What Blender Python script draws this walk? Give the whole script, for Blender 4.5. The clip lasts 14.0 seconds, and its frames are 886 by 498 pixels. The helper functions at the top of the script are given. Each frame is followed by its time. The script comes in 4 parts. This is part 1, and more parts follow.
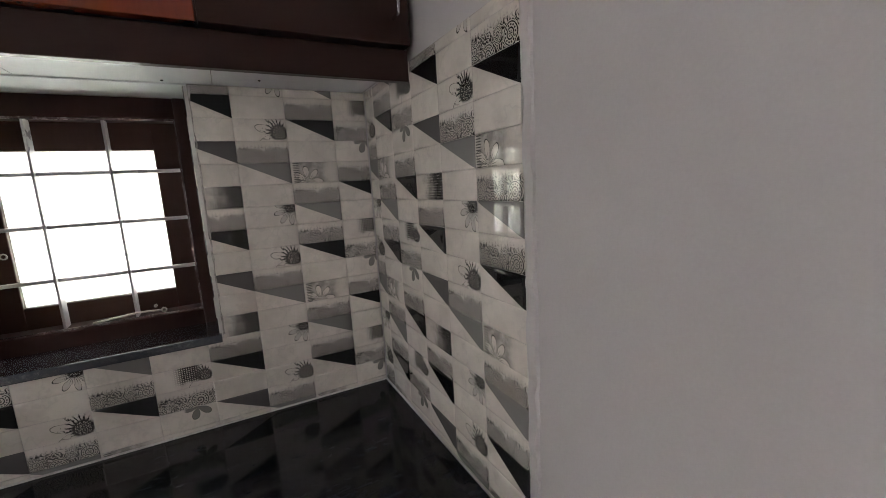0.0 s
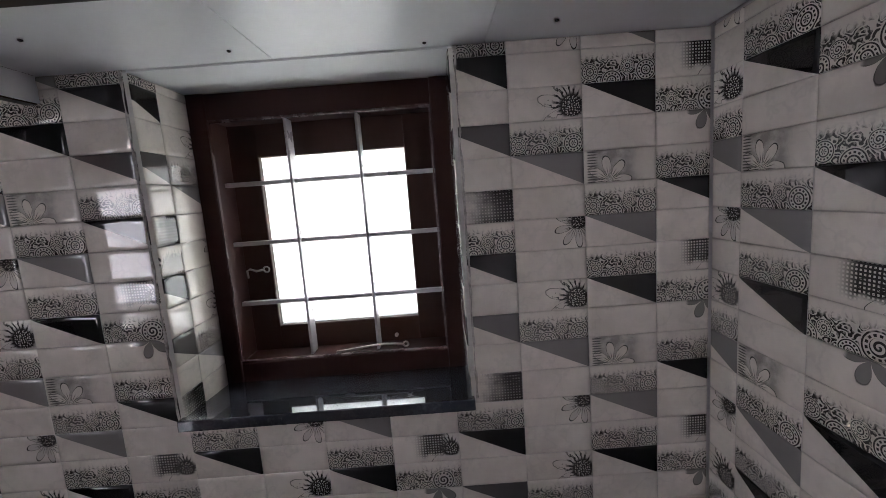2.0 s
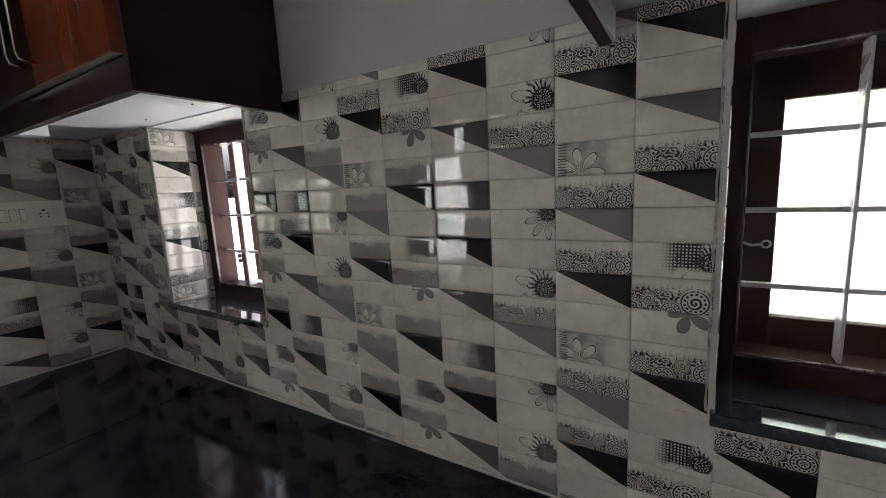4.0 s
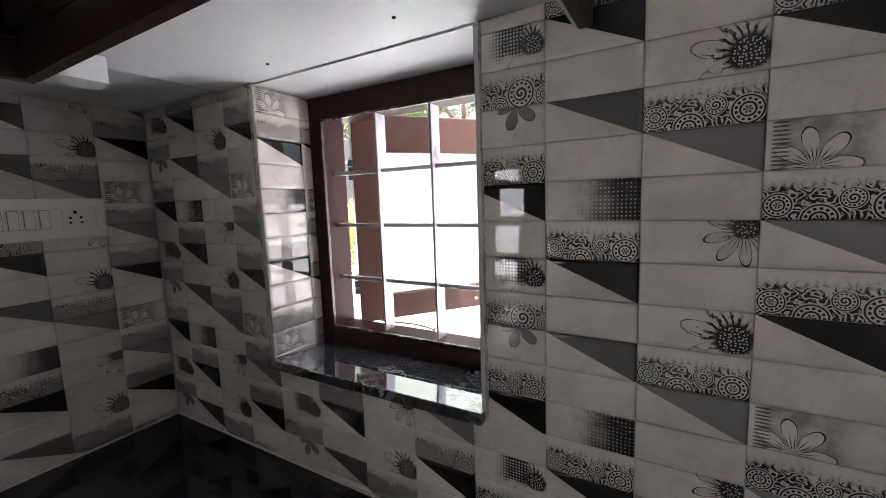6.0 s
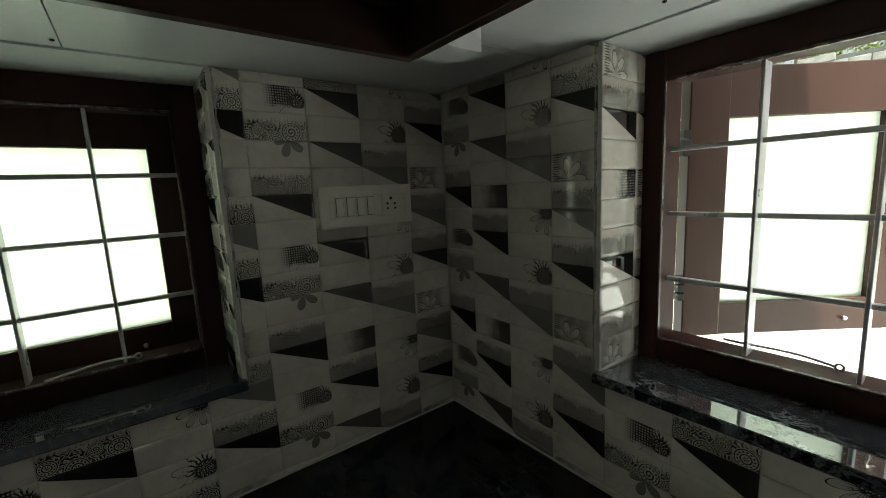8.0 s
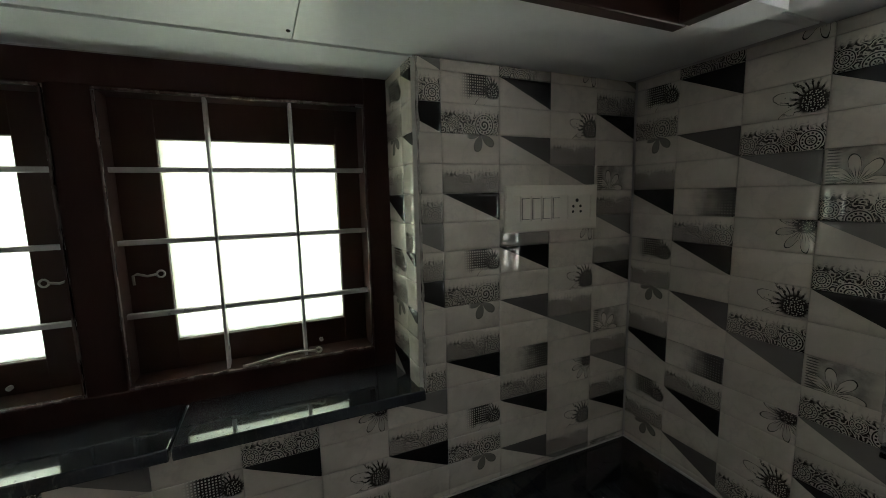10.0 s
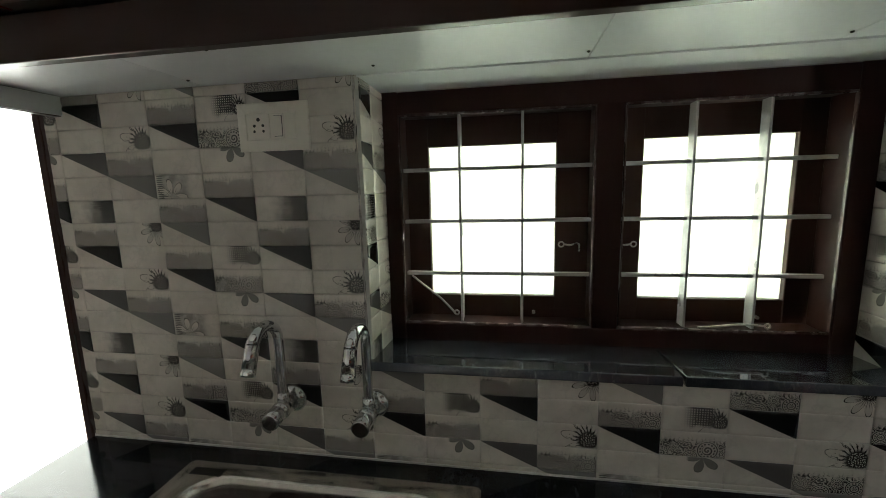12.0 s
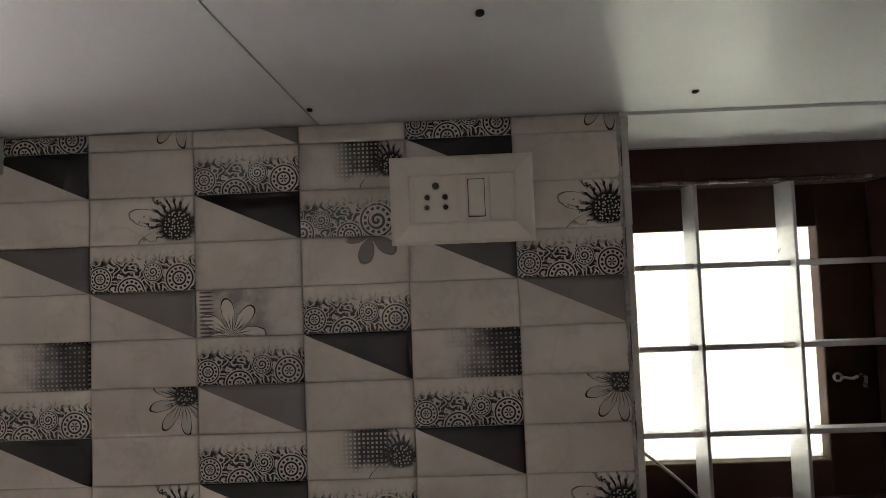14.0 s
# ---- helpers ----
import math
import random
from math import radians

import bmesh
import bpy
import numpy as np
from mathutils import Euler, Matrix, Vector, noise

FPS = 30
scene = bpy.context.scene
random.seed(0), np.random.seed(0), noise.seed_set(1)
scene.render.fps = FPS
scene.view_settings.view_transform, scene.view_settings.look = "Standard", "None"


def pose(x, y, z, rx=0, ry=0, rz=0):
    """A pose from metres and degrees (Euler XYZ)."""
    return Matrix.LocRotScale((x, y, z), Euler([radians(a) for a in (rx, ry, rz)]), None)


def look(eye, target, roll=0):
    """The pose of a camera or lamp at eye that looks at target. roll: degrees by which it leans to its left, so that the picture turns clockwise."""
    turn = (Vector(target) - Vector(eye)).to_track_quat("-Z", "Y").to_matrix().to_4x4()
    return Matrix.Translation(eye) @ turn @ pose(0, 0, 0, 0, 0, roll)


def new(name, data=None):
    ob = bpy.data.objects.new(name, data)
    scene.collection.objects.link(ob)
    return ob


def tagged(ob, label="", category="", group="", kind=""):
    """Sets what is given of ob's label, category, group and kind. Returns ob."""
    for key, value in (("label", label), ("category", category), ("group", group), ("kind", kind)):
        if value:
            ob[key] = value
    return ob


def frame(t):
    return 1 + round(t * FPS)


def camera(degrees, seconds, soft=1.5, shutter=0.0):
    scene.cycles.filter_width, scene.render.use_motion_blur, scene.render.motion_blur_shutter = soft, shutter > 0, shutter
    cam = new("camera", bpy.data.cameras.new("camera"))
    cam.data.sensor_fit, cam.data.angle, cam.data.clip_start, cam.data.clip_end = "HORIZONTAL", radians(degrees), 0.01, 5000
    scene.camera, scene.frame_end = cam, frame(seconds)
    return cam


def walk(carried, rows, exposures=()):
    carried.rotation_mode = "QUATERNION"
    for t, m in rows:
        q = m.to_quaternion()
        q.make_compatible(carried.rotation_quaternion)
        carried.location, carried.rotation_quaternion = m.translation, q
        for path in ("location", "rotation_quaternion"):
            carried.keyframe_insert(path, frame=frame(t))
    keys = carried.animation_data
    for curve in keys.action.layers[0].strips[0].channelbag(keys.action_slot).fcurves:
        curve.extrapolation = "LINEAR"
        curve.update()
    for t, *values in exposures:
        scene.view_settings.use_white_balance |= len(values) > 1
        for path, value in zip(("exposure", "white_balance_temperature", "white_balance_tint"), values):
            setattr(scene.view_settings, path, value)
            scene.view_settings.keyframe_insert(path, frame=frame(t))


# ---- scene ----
cam = camera(95.1, 14.0, soft=0.9)
PATH = [
    (0, (-0.015, 0.001, 1.4), (0.9, 1.751, 1.081), -3.2),
    (0.5, (0.007, 0.163, 1.393), (0.893, 1.928, 1.078), -3.9),
    (1, (0.002, 0.269, 1.402), (0.723, 2.107, 1.086), -4.7),
    (1.5, (-0.018, 0.359, 1.42), (0.377, 2.298, 1.129), -3.6),
    (2, (-0.095, 0.413, 1.419), (-0.096, 2.396, 1.156), -4.3),
    (2.5, (-0.191, 0.441, 1.419), (-0.608, 2.373, 1.115), -4.0),
    (3, (-0.311, 0.446, 1.415), (-0.989, 2.304, 1.118), -3.1),
    (3.5, (-0.447, 0.441, 1.421), (-1.313, 2.222, 1.14), -2.4),
    (4, (-0.589, 0.408, 1.415), (-1.613, 2.098, 1.107), -2.9),
    (4.2, (-0.642, 0.412, 1.407), (-1.72, 2.065, 1.082), -3.2),
    (6.3, (-1.38, 0.536, 1.4), (-2.331, 2.281, 1.178), -1.5),
    (6.5, (-1.426, 0.544, 1.395), (-2.328, 2.316, 1.178), -1.3),
    (7, (-1.497, 0.583, 1.394), (-2.34, 2.38, 1.149), -1.3),
    (7.5, (-1.591, 0.54, 1.407), (-2.756, 2.135, 1.095), -2.5),
    (8, (-1.637, 0.430, 1.418), (-3.213, 1.622, 1.122), -2.7),
    (8.2, (-1.646, 0.396, 1.416), (-3.319, 1.458, 1.145), -2.2),
    (10.3, (-1.812, 0.29, 1.419), (-3.669, 0.986, 1.156), -1.4),
    (10.5, (-1.79, 0.223, 1.429), (-3.686, 0.804, 1.165), -1.6),
    (11, (-1.731, 0.1, 1.445), (-3.698, 0.34, 1.178), -2.1),
    (11.5, (-1.698, -0.017, 1.45), (-3.676, -0.103, 1.169), -2.0),
    (12, (-1.686, -0.12, 1.43), (-3.635, -0.449, 1.127), -1.5),
    (12.5, (-1.718, -0.272, 1.44), (-3.622, -0.833, 1.193), -1.2),
    (13, (-1.805, -0.442, 1.458), (-3.726, -0.959, 1.249), -0.8),
    (13.5, (-1.897, -0.522, 1.472), (-3.865, -0.874, 1.424), -0.5),
    (14, (-2.017, -0.588, 1.49), (-4.016, -0.619, 1.552), -2.2),
]
EXPOSURES = [
    (0.0, 2.75, 6300, 17), (0.5, 2.05, 6200, 16), (1.0, 2.10, 6200, 14), (1.5, 2.33, 6000, 22), (2.0, 2.52, 5900, 24), (2.5, 2.71, 5820, 19), (3.0, 2.86, 5850, 20), (3.5, 2.28, 6200, 19), (4.0, 2.50, 6150, 11), (6.3, 2.40, 6000, 18),
    (7.0, 2.05, 6200, 12), (7.5, 1.68, 6000, 4), (8.0, 1.46, 6400, -7), (10.3, 2.18, 6350, 3), (11.0, 2.33, 6300, 5), (12.0, 2.47, 6400, 1), (13.0, 1.60, 6750, 1), (13.5, 1.70, 6750, 6), (14.0, 2.50, 6650, 17),
]
walk(cam, [(t, look(eye, target, roll)) for t, eye, target, roll in PATH], EXPOSURES)

# ---- light ----
world = bpy.data.worlds.new("sky")
scene.world = world
world.use_nodes = True
wn = world.node_tree.nodes
sky = wn.new("ShaderNodeTexSky")
sky.sky_type, sky.sun_disc = "NISHITA", False
sky.dust_density, sky.air_density = 10.0, 0.7
sky.sun_elevation, sky.sun_rotation = radians(66), radians(104)
wn["Background"].inputs["Strength"].default_value = 0.15
haze = wn.new("ShaderNodeHueSaturation")
haze.inputs["Saturation"].default_value = 0.25
world.node_tree.links.new(sky.outputs[0], haze.inputs["Color"])
world.node_tree.links.new(haze.outputs[0], wn["Background"].inputs["Color"])

sun_data = bpy.data.lights.new("sun", "SUN")
sun_data.energy, sun_data.angle, sun_data.color = 5.0, radians(0.5), (1.0, 0.96, 0.9)
sun = new("sun", sun_data)
sun.matrix_world = look((0, 0, 0), (-0.40, 0.10, -0.91))


# ---- materials ----
def material(name, rough=0.5, metal=0.0):
    m = bpy.data.materials.new(name)
    m.use_nodes = True
    b = m.node_tree.nodes["Principled BSDF"]
    b.inputs["Roughness"].default_value, b.inputs["Metallic"].default_value = rough, metal
    return m, b


class Net:
    """Short hand for a material's node tree."""

    def __init__(self, m):
        self.t = m.node_tree
        self.b = self.t.nodes["Principled BSDF"]

    def node(self, kind, **inputs):
        n = self.t.nodes.new(kind)
        for k, v in inputs.items():
            self.set(n.inputs[k.replace("_", " ")], v)
        return n

    def set(self, socket, v):
        if isinstance(v, bpy.types.NodeSocket):
            self.t.links.new(v, socket)
        else:
            socket.default_value = v

    def f(self, op, a, b=0.0, c=0.0):
        n = self.t.nodes.new("ShaderNodeMath")
        n.operation = op
        for i, v in enumerate((a, b, c)):
            self.set(n.inputs[i], v)
        return n.outputs[0]

    def ramp(self, v, lo, hi, a=0.0, b=1.0):
        n = self.node("ShaderNodeMapRange")
        n.interpolation_type = "SMOOTHSTEP"
        for i, x in enumerate((v, lo, hi, a, b)):
            self.set(n.inputs[i], x)
        return n.outputs[0]

    def mix(self, k, a, b):
        n = self.t.nodes.new("ShaderNodeMix")
        n.data_type = "RGBA"
        for i, v in ((0, k), (6, a), (7, b)):
            self.set(n.inputs[i], v)
        return n.outputs[2]

    def noise(self, scale, detail=4.0, vector=None, rough=0.6):
        n = self.node("ShaderNodeTexNoise", Scale=scale, Detail=detail, Roughness=rough)
        self.set(n.inputs["Vector"], vector or self.where())
        return n.outputs["Fac"]

    def where(self, kind="Object"):
        return self.node("ShaderNodeTexCoord").outputs[kind]

    def bump(self, height, strength=0.2, distance=0.002):
        n = self.node("ShaderNodeBump", Height=height, Strength=strength, Distance=distance)
        self.t.links.new(n.outputs[0], self.b.inputs["Normal"])


def grained(name, dark, light, rough=0.5, scale=8.0, stretch=(1, 1, 1), bump=0.1, metal=0.0, fine=120.0, rough_var=0.1, spec=0.5):
    """A surface of two tones at two scales, with a fine relief."""
    m, b = material(name, rough, metal)
    b.inputs["Specular IOR Level"].default_value = spec
    g = Net(m)
    mp = g.node("ShaderNodeMapping", Scale=stretch)
    g.set(mp.inputs["Vector"], g.where())
    big, small = g.noise(scale, 5, mp.outputs[0]), g.noise(fine, 3, mp.outputs[0])
    k = g.f("ADD", g.f("MULTIPLY", g.ramp(big, 0.3, 0.7), 0.7), g.f("MULTIPLY", g.ramp(small, 0.3, 0.7), 0.3))
    g.set(b.inputs["Base Color"], g.mix(k, (*dark, 1), (*light, 1)))
    g.set(b.inputs["Roughness"], g.ramp(big, 0.25, 0.75, max(rough - rough_var, 0.02), rough + rough_var))
    if bump:
        g.bump(small, bump)
    return m


PLASTER = grained("wall_paint", (0.465, 0.438, 0.434), (0.515, 0.484, 0.482), 0.55, 3, bump=0.12, fine=260)
CEIL = grained("ceiling_paint", (0.78, 0.775, 0.76), (0.83, 0.825, 0.81), 0.6, 3, fine=200)
FLOORTILE = grained("floor_tile", (0.70, 0.68, 0.64), (0.77, 0.75, 0.71), 0.25, 4, bump=0)
GROUT = grained("grout", (0.45, 0.43, 0.40), (0.58, 0.56, 0.53), 0.8, 20, fine=400)
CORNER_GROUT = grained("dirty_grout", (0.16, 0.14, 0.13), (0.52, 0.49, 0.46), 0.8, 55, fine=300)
FRAME = grained("maroon_gloss_paint", (0.027, 0.0100, 0.0085), (0.040, 0.0150, 0.0125), 0.45, 6, (1, 1, 0.3), 0.08, fine=90, spec=0.15)
# lighter than FRAME: the highlight on the frame's edges is put into this colour
EDGE_GLINT = grained("gloss_edge_highlight", (0.035, 0.016, 0.015), (0.12, 0.085, 0.08), 0.25, 40, (1, 1, 0.2), 0.05, fine=200)
SHUTTER = grained("shutter_paint", (0.038, 0.0160, 0.0112), (0.050, 0.0215, 0.0152), 0.42, 6, (1, 1, 0.3), 0.08, fine=90, spec=0.25)
BARS = grained("grille_silver_paint", (0.42, 0.40, 0.42), (0.55, 0.53, 0.55), 0.35, 20, metal=0.3, fine=200)
STEEL = grained("brushed_steel", (0.45, 0.43, 0.40), (0.56, 0.54, 0.50), 0.2, 6, (1, 12, 1), 0.04, 1.0, 150, 0.06)
CHROME = grained("chrome", (0.66, 0.66, 0.67), (0.74, 0.74, 0.75), 0.06, 10, bump=0, metal=1.0, rough_var=0.03)
IRON = grained("dull_metal", (0.35, 0.33, 0.30), (0.55, 0.52, 0.48), 0.35, 30, metal=0.9, fine=200)
BLACKMETAL = grained("black_metal", (0.010, 0.009, 0.008), (0.020, 0.018, 0.016), 0.5, 30, fine=200, spec=0.3)
UNDER = grained("white_laminate", (0.72, 0.735, 0.75), (0.78, 0.795, 0.81), 0.36, 2.5, bump=0.03, fine=60, rough_var=0.02)
WALNUT = grained("dark_walnut_laminate", (0.027, 0.0125, 0.0105), (0.035, 0.0165, 0.0135), 0.30, 3, (0.5, 0.5, 4), 0.03, fine=60, rough_var=0.03, spec=0.24)
MAHOGANY = grained("red_mahogany_laminate", (0.15, 0.027, 0.011), (0.21, 0.042, 0.016), 0.22, 2, (4, 4, 0.4), 0.03, fine=40, rough_var=0.03)
PLASTIC = grained("cream_plastic", (0.80, 0.755, 0.68), (0.84, 0.795, 0.72), 0.32, 6, bump=0.02)
HOLE = grained("socket_dark", (0.01, 0.01, 0.01), (0.02, 0.02, 0.02), 0.6, 20)
PAVE = grained("pale_concrete", (0.60, 0.59, 0.57), (0.72, 0.71, 0.69), 0.85, 1.2, bump=0.3, fine=30)
BLOCK = grained("grey_block", (0.13, 0.125, 0.12), (0.26, 0.25, 0.235), 0.9, 5, bump=0.5, fine=60)
MORTAR = grained("mortar", (0.07, 0.07, 0.065), (0.12, 0.12, 0.11), 0.95, 8, fine=60)
EXTWALL = grained("white_limewash", (0.62, 0.645, 0.63), (0.72, 0.745, 0.73), 0.8, 1.5, bump=0.2, fine=40)
BARK = grained("bark", (0.10, 0.07, 0.05), (0.20, 0.15, 0.11), 0.9, 12, (1, 1, 0.2), 0.5)
SILICONE = grained("white_sealant", (0.55, 0.53, 0.50), (0.70, 0.68, 0.65), 0.4, 60, fine=300)


def granite(name, film, dirt, rough=0.05, ior=1.5, coat=0.0):
    """Polished black stone with pale flecks, a thin film of dust, gritty swirls and wiped streaks."""
    m, b = material(name, rough)
    b.inputs["IOR"].default_value = ior
    b.inputs["Coat Weight"].default_value, b.inputs["Coat Roughness"].default_value = coat, 0.03
    g = Net(m)
    fleck = g.ramp(g.noise(420, 2), 0.62, 0.72)
    cloud = g.ramp(g.noise(11, 5), 0.40, 0.64)
    mp = g.node("ShaderNodeMapping", Scale=(14, 60, 14), Rotation=(0, 0, 0.6))
    g.set(mp.inputs["Vector"], g.where())
    streak = g.ramp(g.noise(1.6, 6, mp.outputs[0], 0.7), 0.54, 0.70)
    swirl = g.ramp(g.f("ABSOLUTE", g.f("SUBTRACT", g.noise(22, 6, rough=0.7), 0.5)), 0.0, 0.05, 1.0, 0.0)
    grit = g.ramp(g.noise(85, 8, rough=0.8), 0.58, 0.68)
    loose = g.f("MAXIMUM", g.f("MAXIMUM", g.f("MULTIPLY", streak, 0.55), g.f("MULTIPLY", swirl, 0.7 if dirt > 0.7 else 0.12)), grit)
    dust = g.f("MULTIPLY", loose, g.f("MULTIPLY", g.f("MULTIPLY_ADD", cloud, 0.8, 0.2), dirt))
    base = (0.002 + film * 0.86, 0.003 + film * 0.93, 0.005 + film * 1.15, 1)
    col = g.mix(g.f("MULTIPLY", fleck, 0.5), base, (0.09, 0.09, 0.095, 1))
    col = g.mix(g.f("MULTIPLY", dust, 0.85), col, (0.50, 0.52, 0.52, 1))
    g.set(b.inputs["Base Color"], col)
    g.set(b.inputs["Roughness"], g.f("MULTIPLY_ADD", dust, 0.25, g.f("MULTIPLY_ADD", cloud, 0.03, rough)))
    g.bump(grit, 0.05, 0.0006)
    return m


GRANITE = granite("black_granite", 0.011, 0.14, 0.085, 1.42)
GRANITE_SILL = granite("sill_black_granite", 0.040, 0.42, 0.04, 1.7, 0.6)
GRANITE_DUSTY = granite("dusty_black_granite", 0.030, 0.95, 0.03, 1.85, 1.0)


def frosted():
    """Milky glass: part of the light is spread evenly, part goes through blurred."""
    m, b = material("frosted_glass", 0.40)
    g = Net(m)
    b.inputs["Transmission Weight"].default_value = 1.0
    b.inputs["IOR"].default_value = 1.2
    col = g.mix(g.ramp(g.noise(9, 4), 0.35, 0.7), (0.87, 0.93, 0.84, 1), (0.93, 0.97, 0.92, 1))
    g.set(b.inputs["Base Color"], col)
    tr = g.node("ShaderNodeBsdfTranslucent", Color=col)
    mx = g.node("ShaderNodeMixShader", Fac=0.60)
    g.t.links.new(b.outputs[0], mx.inputs[1])
    g.t.links.new(tr.outputs[0], mx.inputs[2])
    g.t.links.new(mx.outputs[0], g.t.nodes["Material Output"].inputs["Surface"])
    g.bump(g.noise(60, 4), 0.15)
    return m


FROST = frosted()


def leaf_material(name, a, b_):
    m, b = material(name, 0.5)
    g = Net(m)
    isl = g.node("ShaderNodeNewGeometry").outputs["Random Per Island"]
    g.set(b.inputs["Base Color"], g.mix(isl, (*a, 1), (*b_, 1)))
    b.inputs["Transmission Weight"].default_value = 0.0
    return m


LEAF = leaf_material("hedge_leaf", (0.12, 0.16, 0.03), (0.46, 0.44, 0.14))
LEAF2 = leaf_material("tree_leaf", (0.05, 0.08, 0.02), (0.17, 0.21, 0.05))

BW, BH = 0.1125, 0.05  # size of one brick of the wall tile
PAPER_A, PAPER_B = (0.60, 0.550, 0.495, 1), (0.73, 0.672, 0.608, 1)
INK = (0.030, 0.027, 0.026, 1)


def printed(kind):
    """One brick of the glazed tile with its printed motif; the origin is the brick's lower left corner."""
    m, b = material("glazed_tile_" + kind, 0.06)
    g = Net(m)
    rnd = g.node("ShaderNodeObjectInfo").outputs["Random"]
    sep = g.node("ShaderNodeSeparateXYZ")
    at = g.where()
    g.set(sep.inputs[0], at)
    x, z = sep.outputs[0], sep.outputs[2]
    u, v = g.f("DIVIDE", x, BW), g.f("DIVIDE", z, BH)
    # marbled paper, shifted from brick to brick
    shift = g.node("ShaderNodeCombineXYZ", X=g.f("MULTIPLY", rnd, 7.0), Y=g.f("MULTIPLY", rnd, 3.0))
    moved = g.node("ShaderNodeVectorMath")
    g.set(moved.inputs[0], at)
    g.set(moved.inputs[1], shift.outputs[0])
    mv = moved.outputs[0]
    cloud = g.noise(16, 5, mv)
    vein = g.f("SUBTRACT", 1.0, g.ramp(g.f("ABSOLUTE", g.f("SUBTRACT", g.noise(11, 4, mv), 0.5)), 0.0, 0.025))
    col = g.mix(g.ramp(cloud, 0.3, 0.7), PAPER_A, PAPER_B)
    col = g.mix(g.f("MULTIPLY", vein, 0.14), col, (0.30, 0.28, 0.27, 1))
    col = g.mix(g.ramp(rnd, 0.0, 1.0, 0.0, 0.10), col, (0.50, 0.47, 0.44, 1))

    def polar(cu, cv):
        dx, dz = g.f("SUBTRACT", x, cu * BW), g.f("SUBTRACT", z, cv * BH)
        r = g.f("SQRT", g.f("ADD", g.f("MULTIPLY", dx, dx), g.f("MULTIPLY", dz, dz)))
        return dx, dz, r, g.f("ARCTAN2", dz, dx)

    def cells(scale, rand=1.0):
        n = g.node("ShaderNodeTexVoronoi", Scale=scale, Randomness=rand)
        n.voronoi_dimensions = "2D"
        flat = g.node("ShaderNodeCombineXYZ", X=g.f("ADD", x, 0.37), Y=g.f("ADD", z, 0.11))
        g.set(n.inputs["Vector"], flat.outputs[0])
        return n.outputs["Distance"]

    def seedhead(cu, cv, size):
        """A flower's dotted head with fine dark spikes swept up and to the left of it."""
        dx, dz, r, th = polar(cu, cv)
        wob = g.noise(55, 3)
        lean = g.f("MAXIMUM", g.f("COSINE", g.f("SUBTRACT", th, 2.2)), 0.0)
        reach = g.f("MULTIPLY", size, g.f("ADD", g.f("MULTIPLY_ADD", lean, 0.9, 1.0), g.f("MULTIPLY", g.noise(120, 2), 1.1)))
        out = g.ramp(g.f("DIVIDE", r, reach), 0.62, 1.0, 1.0, 0.0)
        spikes = g.f("MULTIPLY", g.ramp(g.f("SINE", g.f("MULTIPLY_ADD", th, 21.0, g.f("MULTIPLY", wob, 9.0))), 0.0, 0.7), out)
        hairs = g.f("MULTIPLY", g.ramp(g.f("SINE", g.f("MULTIPLY_ADD", th, 9.0, g.f("MULTIPLY", wob, 12.0))), 0.90, 0.985), g.ramp(r, size * 2.0, size * 3.2, 0.8, 0.0))
        hairs = g.f("MULTIPLY", hairs, g.ramp(dx, -size * 0.3, 0.0, 1.0, 0.0))
        halo = g.ramp(g.f("MULTIPLY_ADD", wob, size * 0.8, r), size * 1.35, size * 1.9, 0.85, 0.0)
        ring = g.f("MULTIPLY", g.f("MAXIMUM", g.f("MAXIMUM", spikes, hairs), halo), g.ramp(r, size * 0.92, size))
        ring = g.f("MULTIPLY", ring, g.ramp(dz, size * -1.25, size * -0.8))
        head = g.f("MULTIPLY", g.ramp(r, size, size * 1.1, 1.0, 0.0), g.ramp(cells(290, 0.7), 0.20, 0.36))
        return g.f("MAXIMUM", g.f("MULTIPLY", ring, 0.92), g.f("MULTIPLY", head, 0.95))

    def petals(cu, cv, count, length, turn, outline=True):
        """Petals round a point: their filled shape, and their drawn edge."""
        dx, dz, r, th = polar(cu, cv)
        lobe = g.f("MULTIPLY", g.f("POWER", g.f("ABSOLUTE", g.f("COSINE", g.f("MULTIPLY_ADD", th, count / 2, turn))), 0.6), length)
        d = g.f("SUBTRACT", g.f("MULTIPLY_ADD", g.noise(70, 2), 0.006, r), lobe)
        fill = g.ramp(d, -0.0006, 0.0008, 1.0, 0.0)
        edge = g.f("SUBTRACT", 1.0, g.ramp(g.f("ABSOLUTE", d), 0.0003, 0.0016))
        return fill, edge

    ink = None
    if kind in ("black", "grey", "pale_grey"):
        tone = {"black": (0.018, 0.017, 0.018, 1), "grey": (0.105, 0.098, 0.096, 1), "pale_grey": (0.21, 0.198, 0.192, 1)}[kind]
        tri = g.ramp(g.f("ADD", u, v), 0.992, 1.008)
        col = g.mix(tri, col, tone)
    elif kind in ("scroll", "wave"):
        # curling contour lines with large wheels and spirals set among them, fading upwards in points
        curl = g.ramp(g.f("SINE", g.f("MULTIPLY", g.noise(52, 1.5), 66.0)), -0.65, -0.1)
        specks = g.ramp(cells(240, 0.9), 0.22, 0.36)
        lace = g.f("MULTIPLY", curl, g.f("MULTIPLY_ADD", specks, 0.55, 0.45))
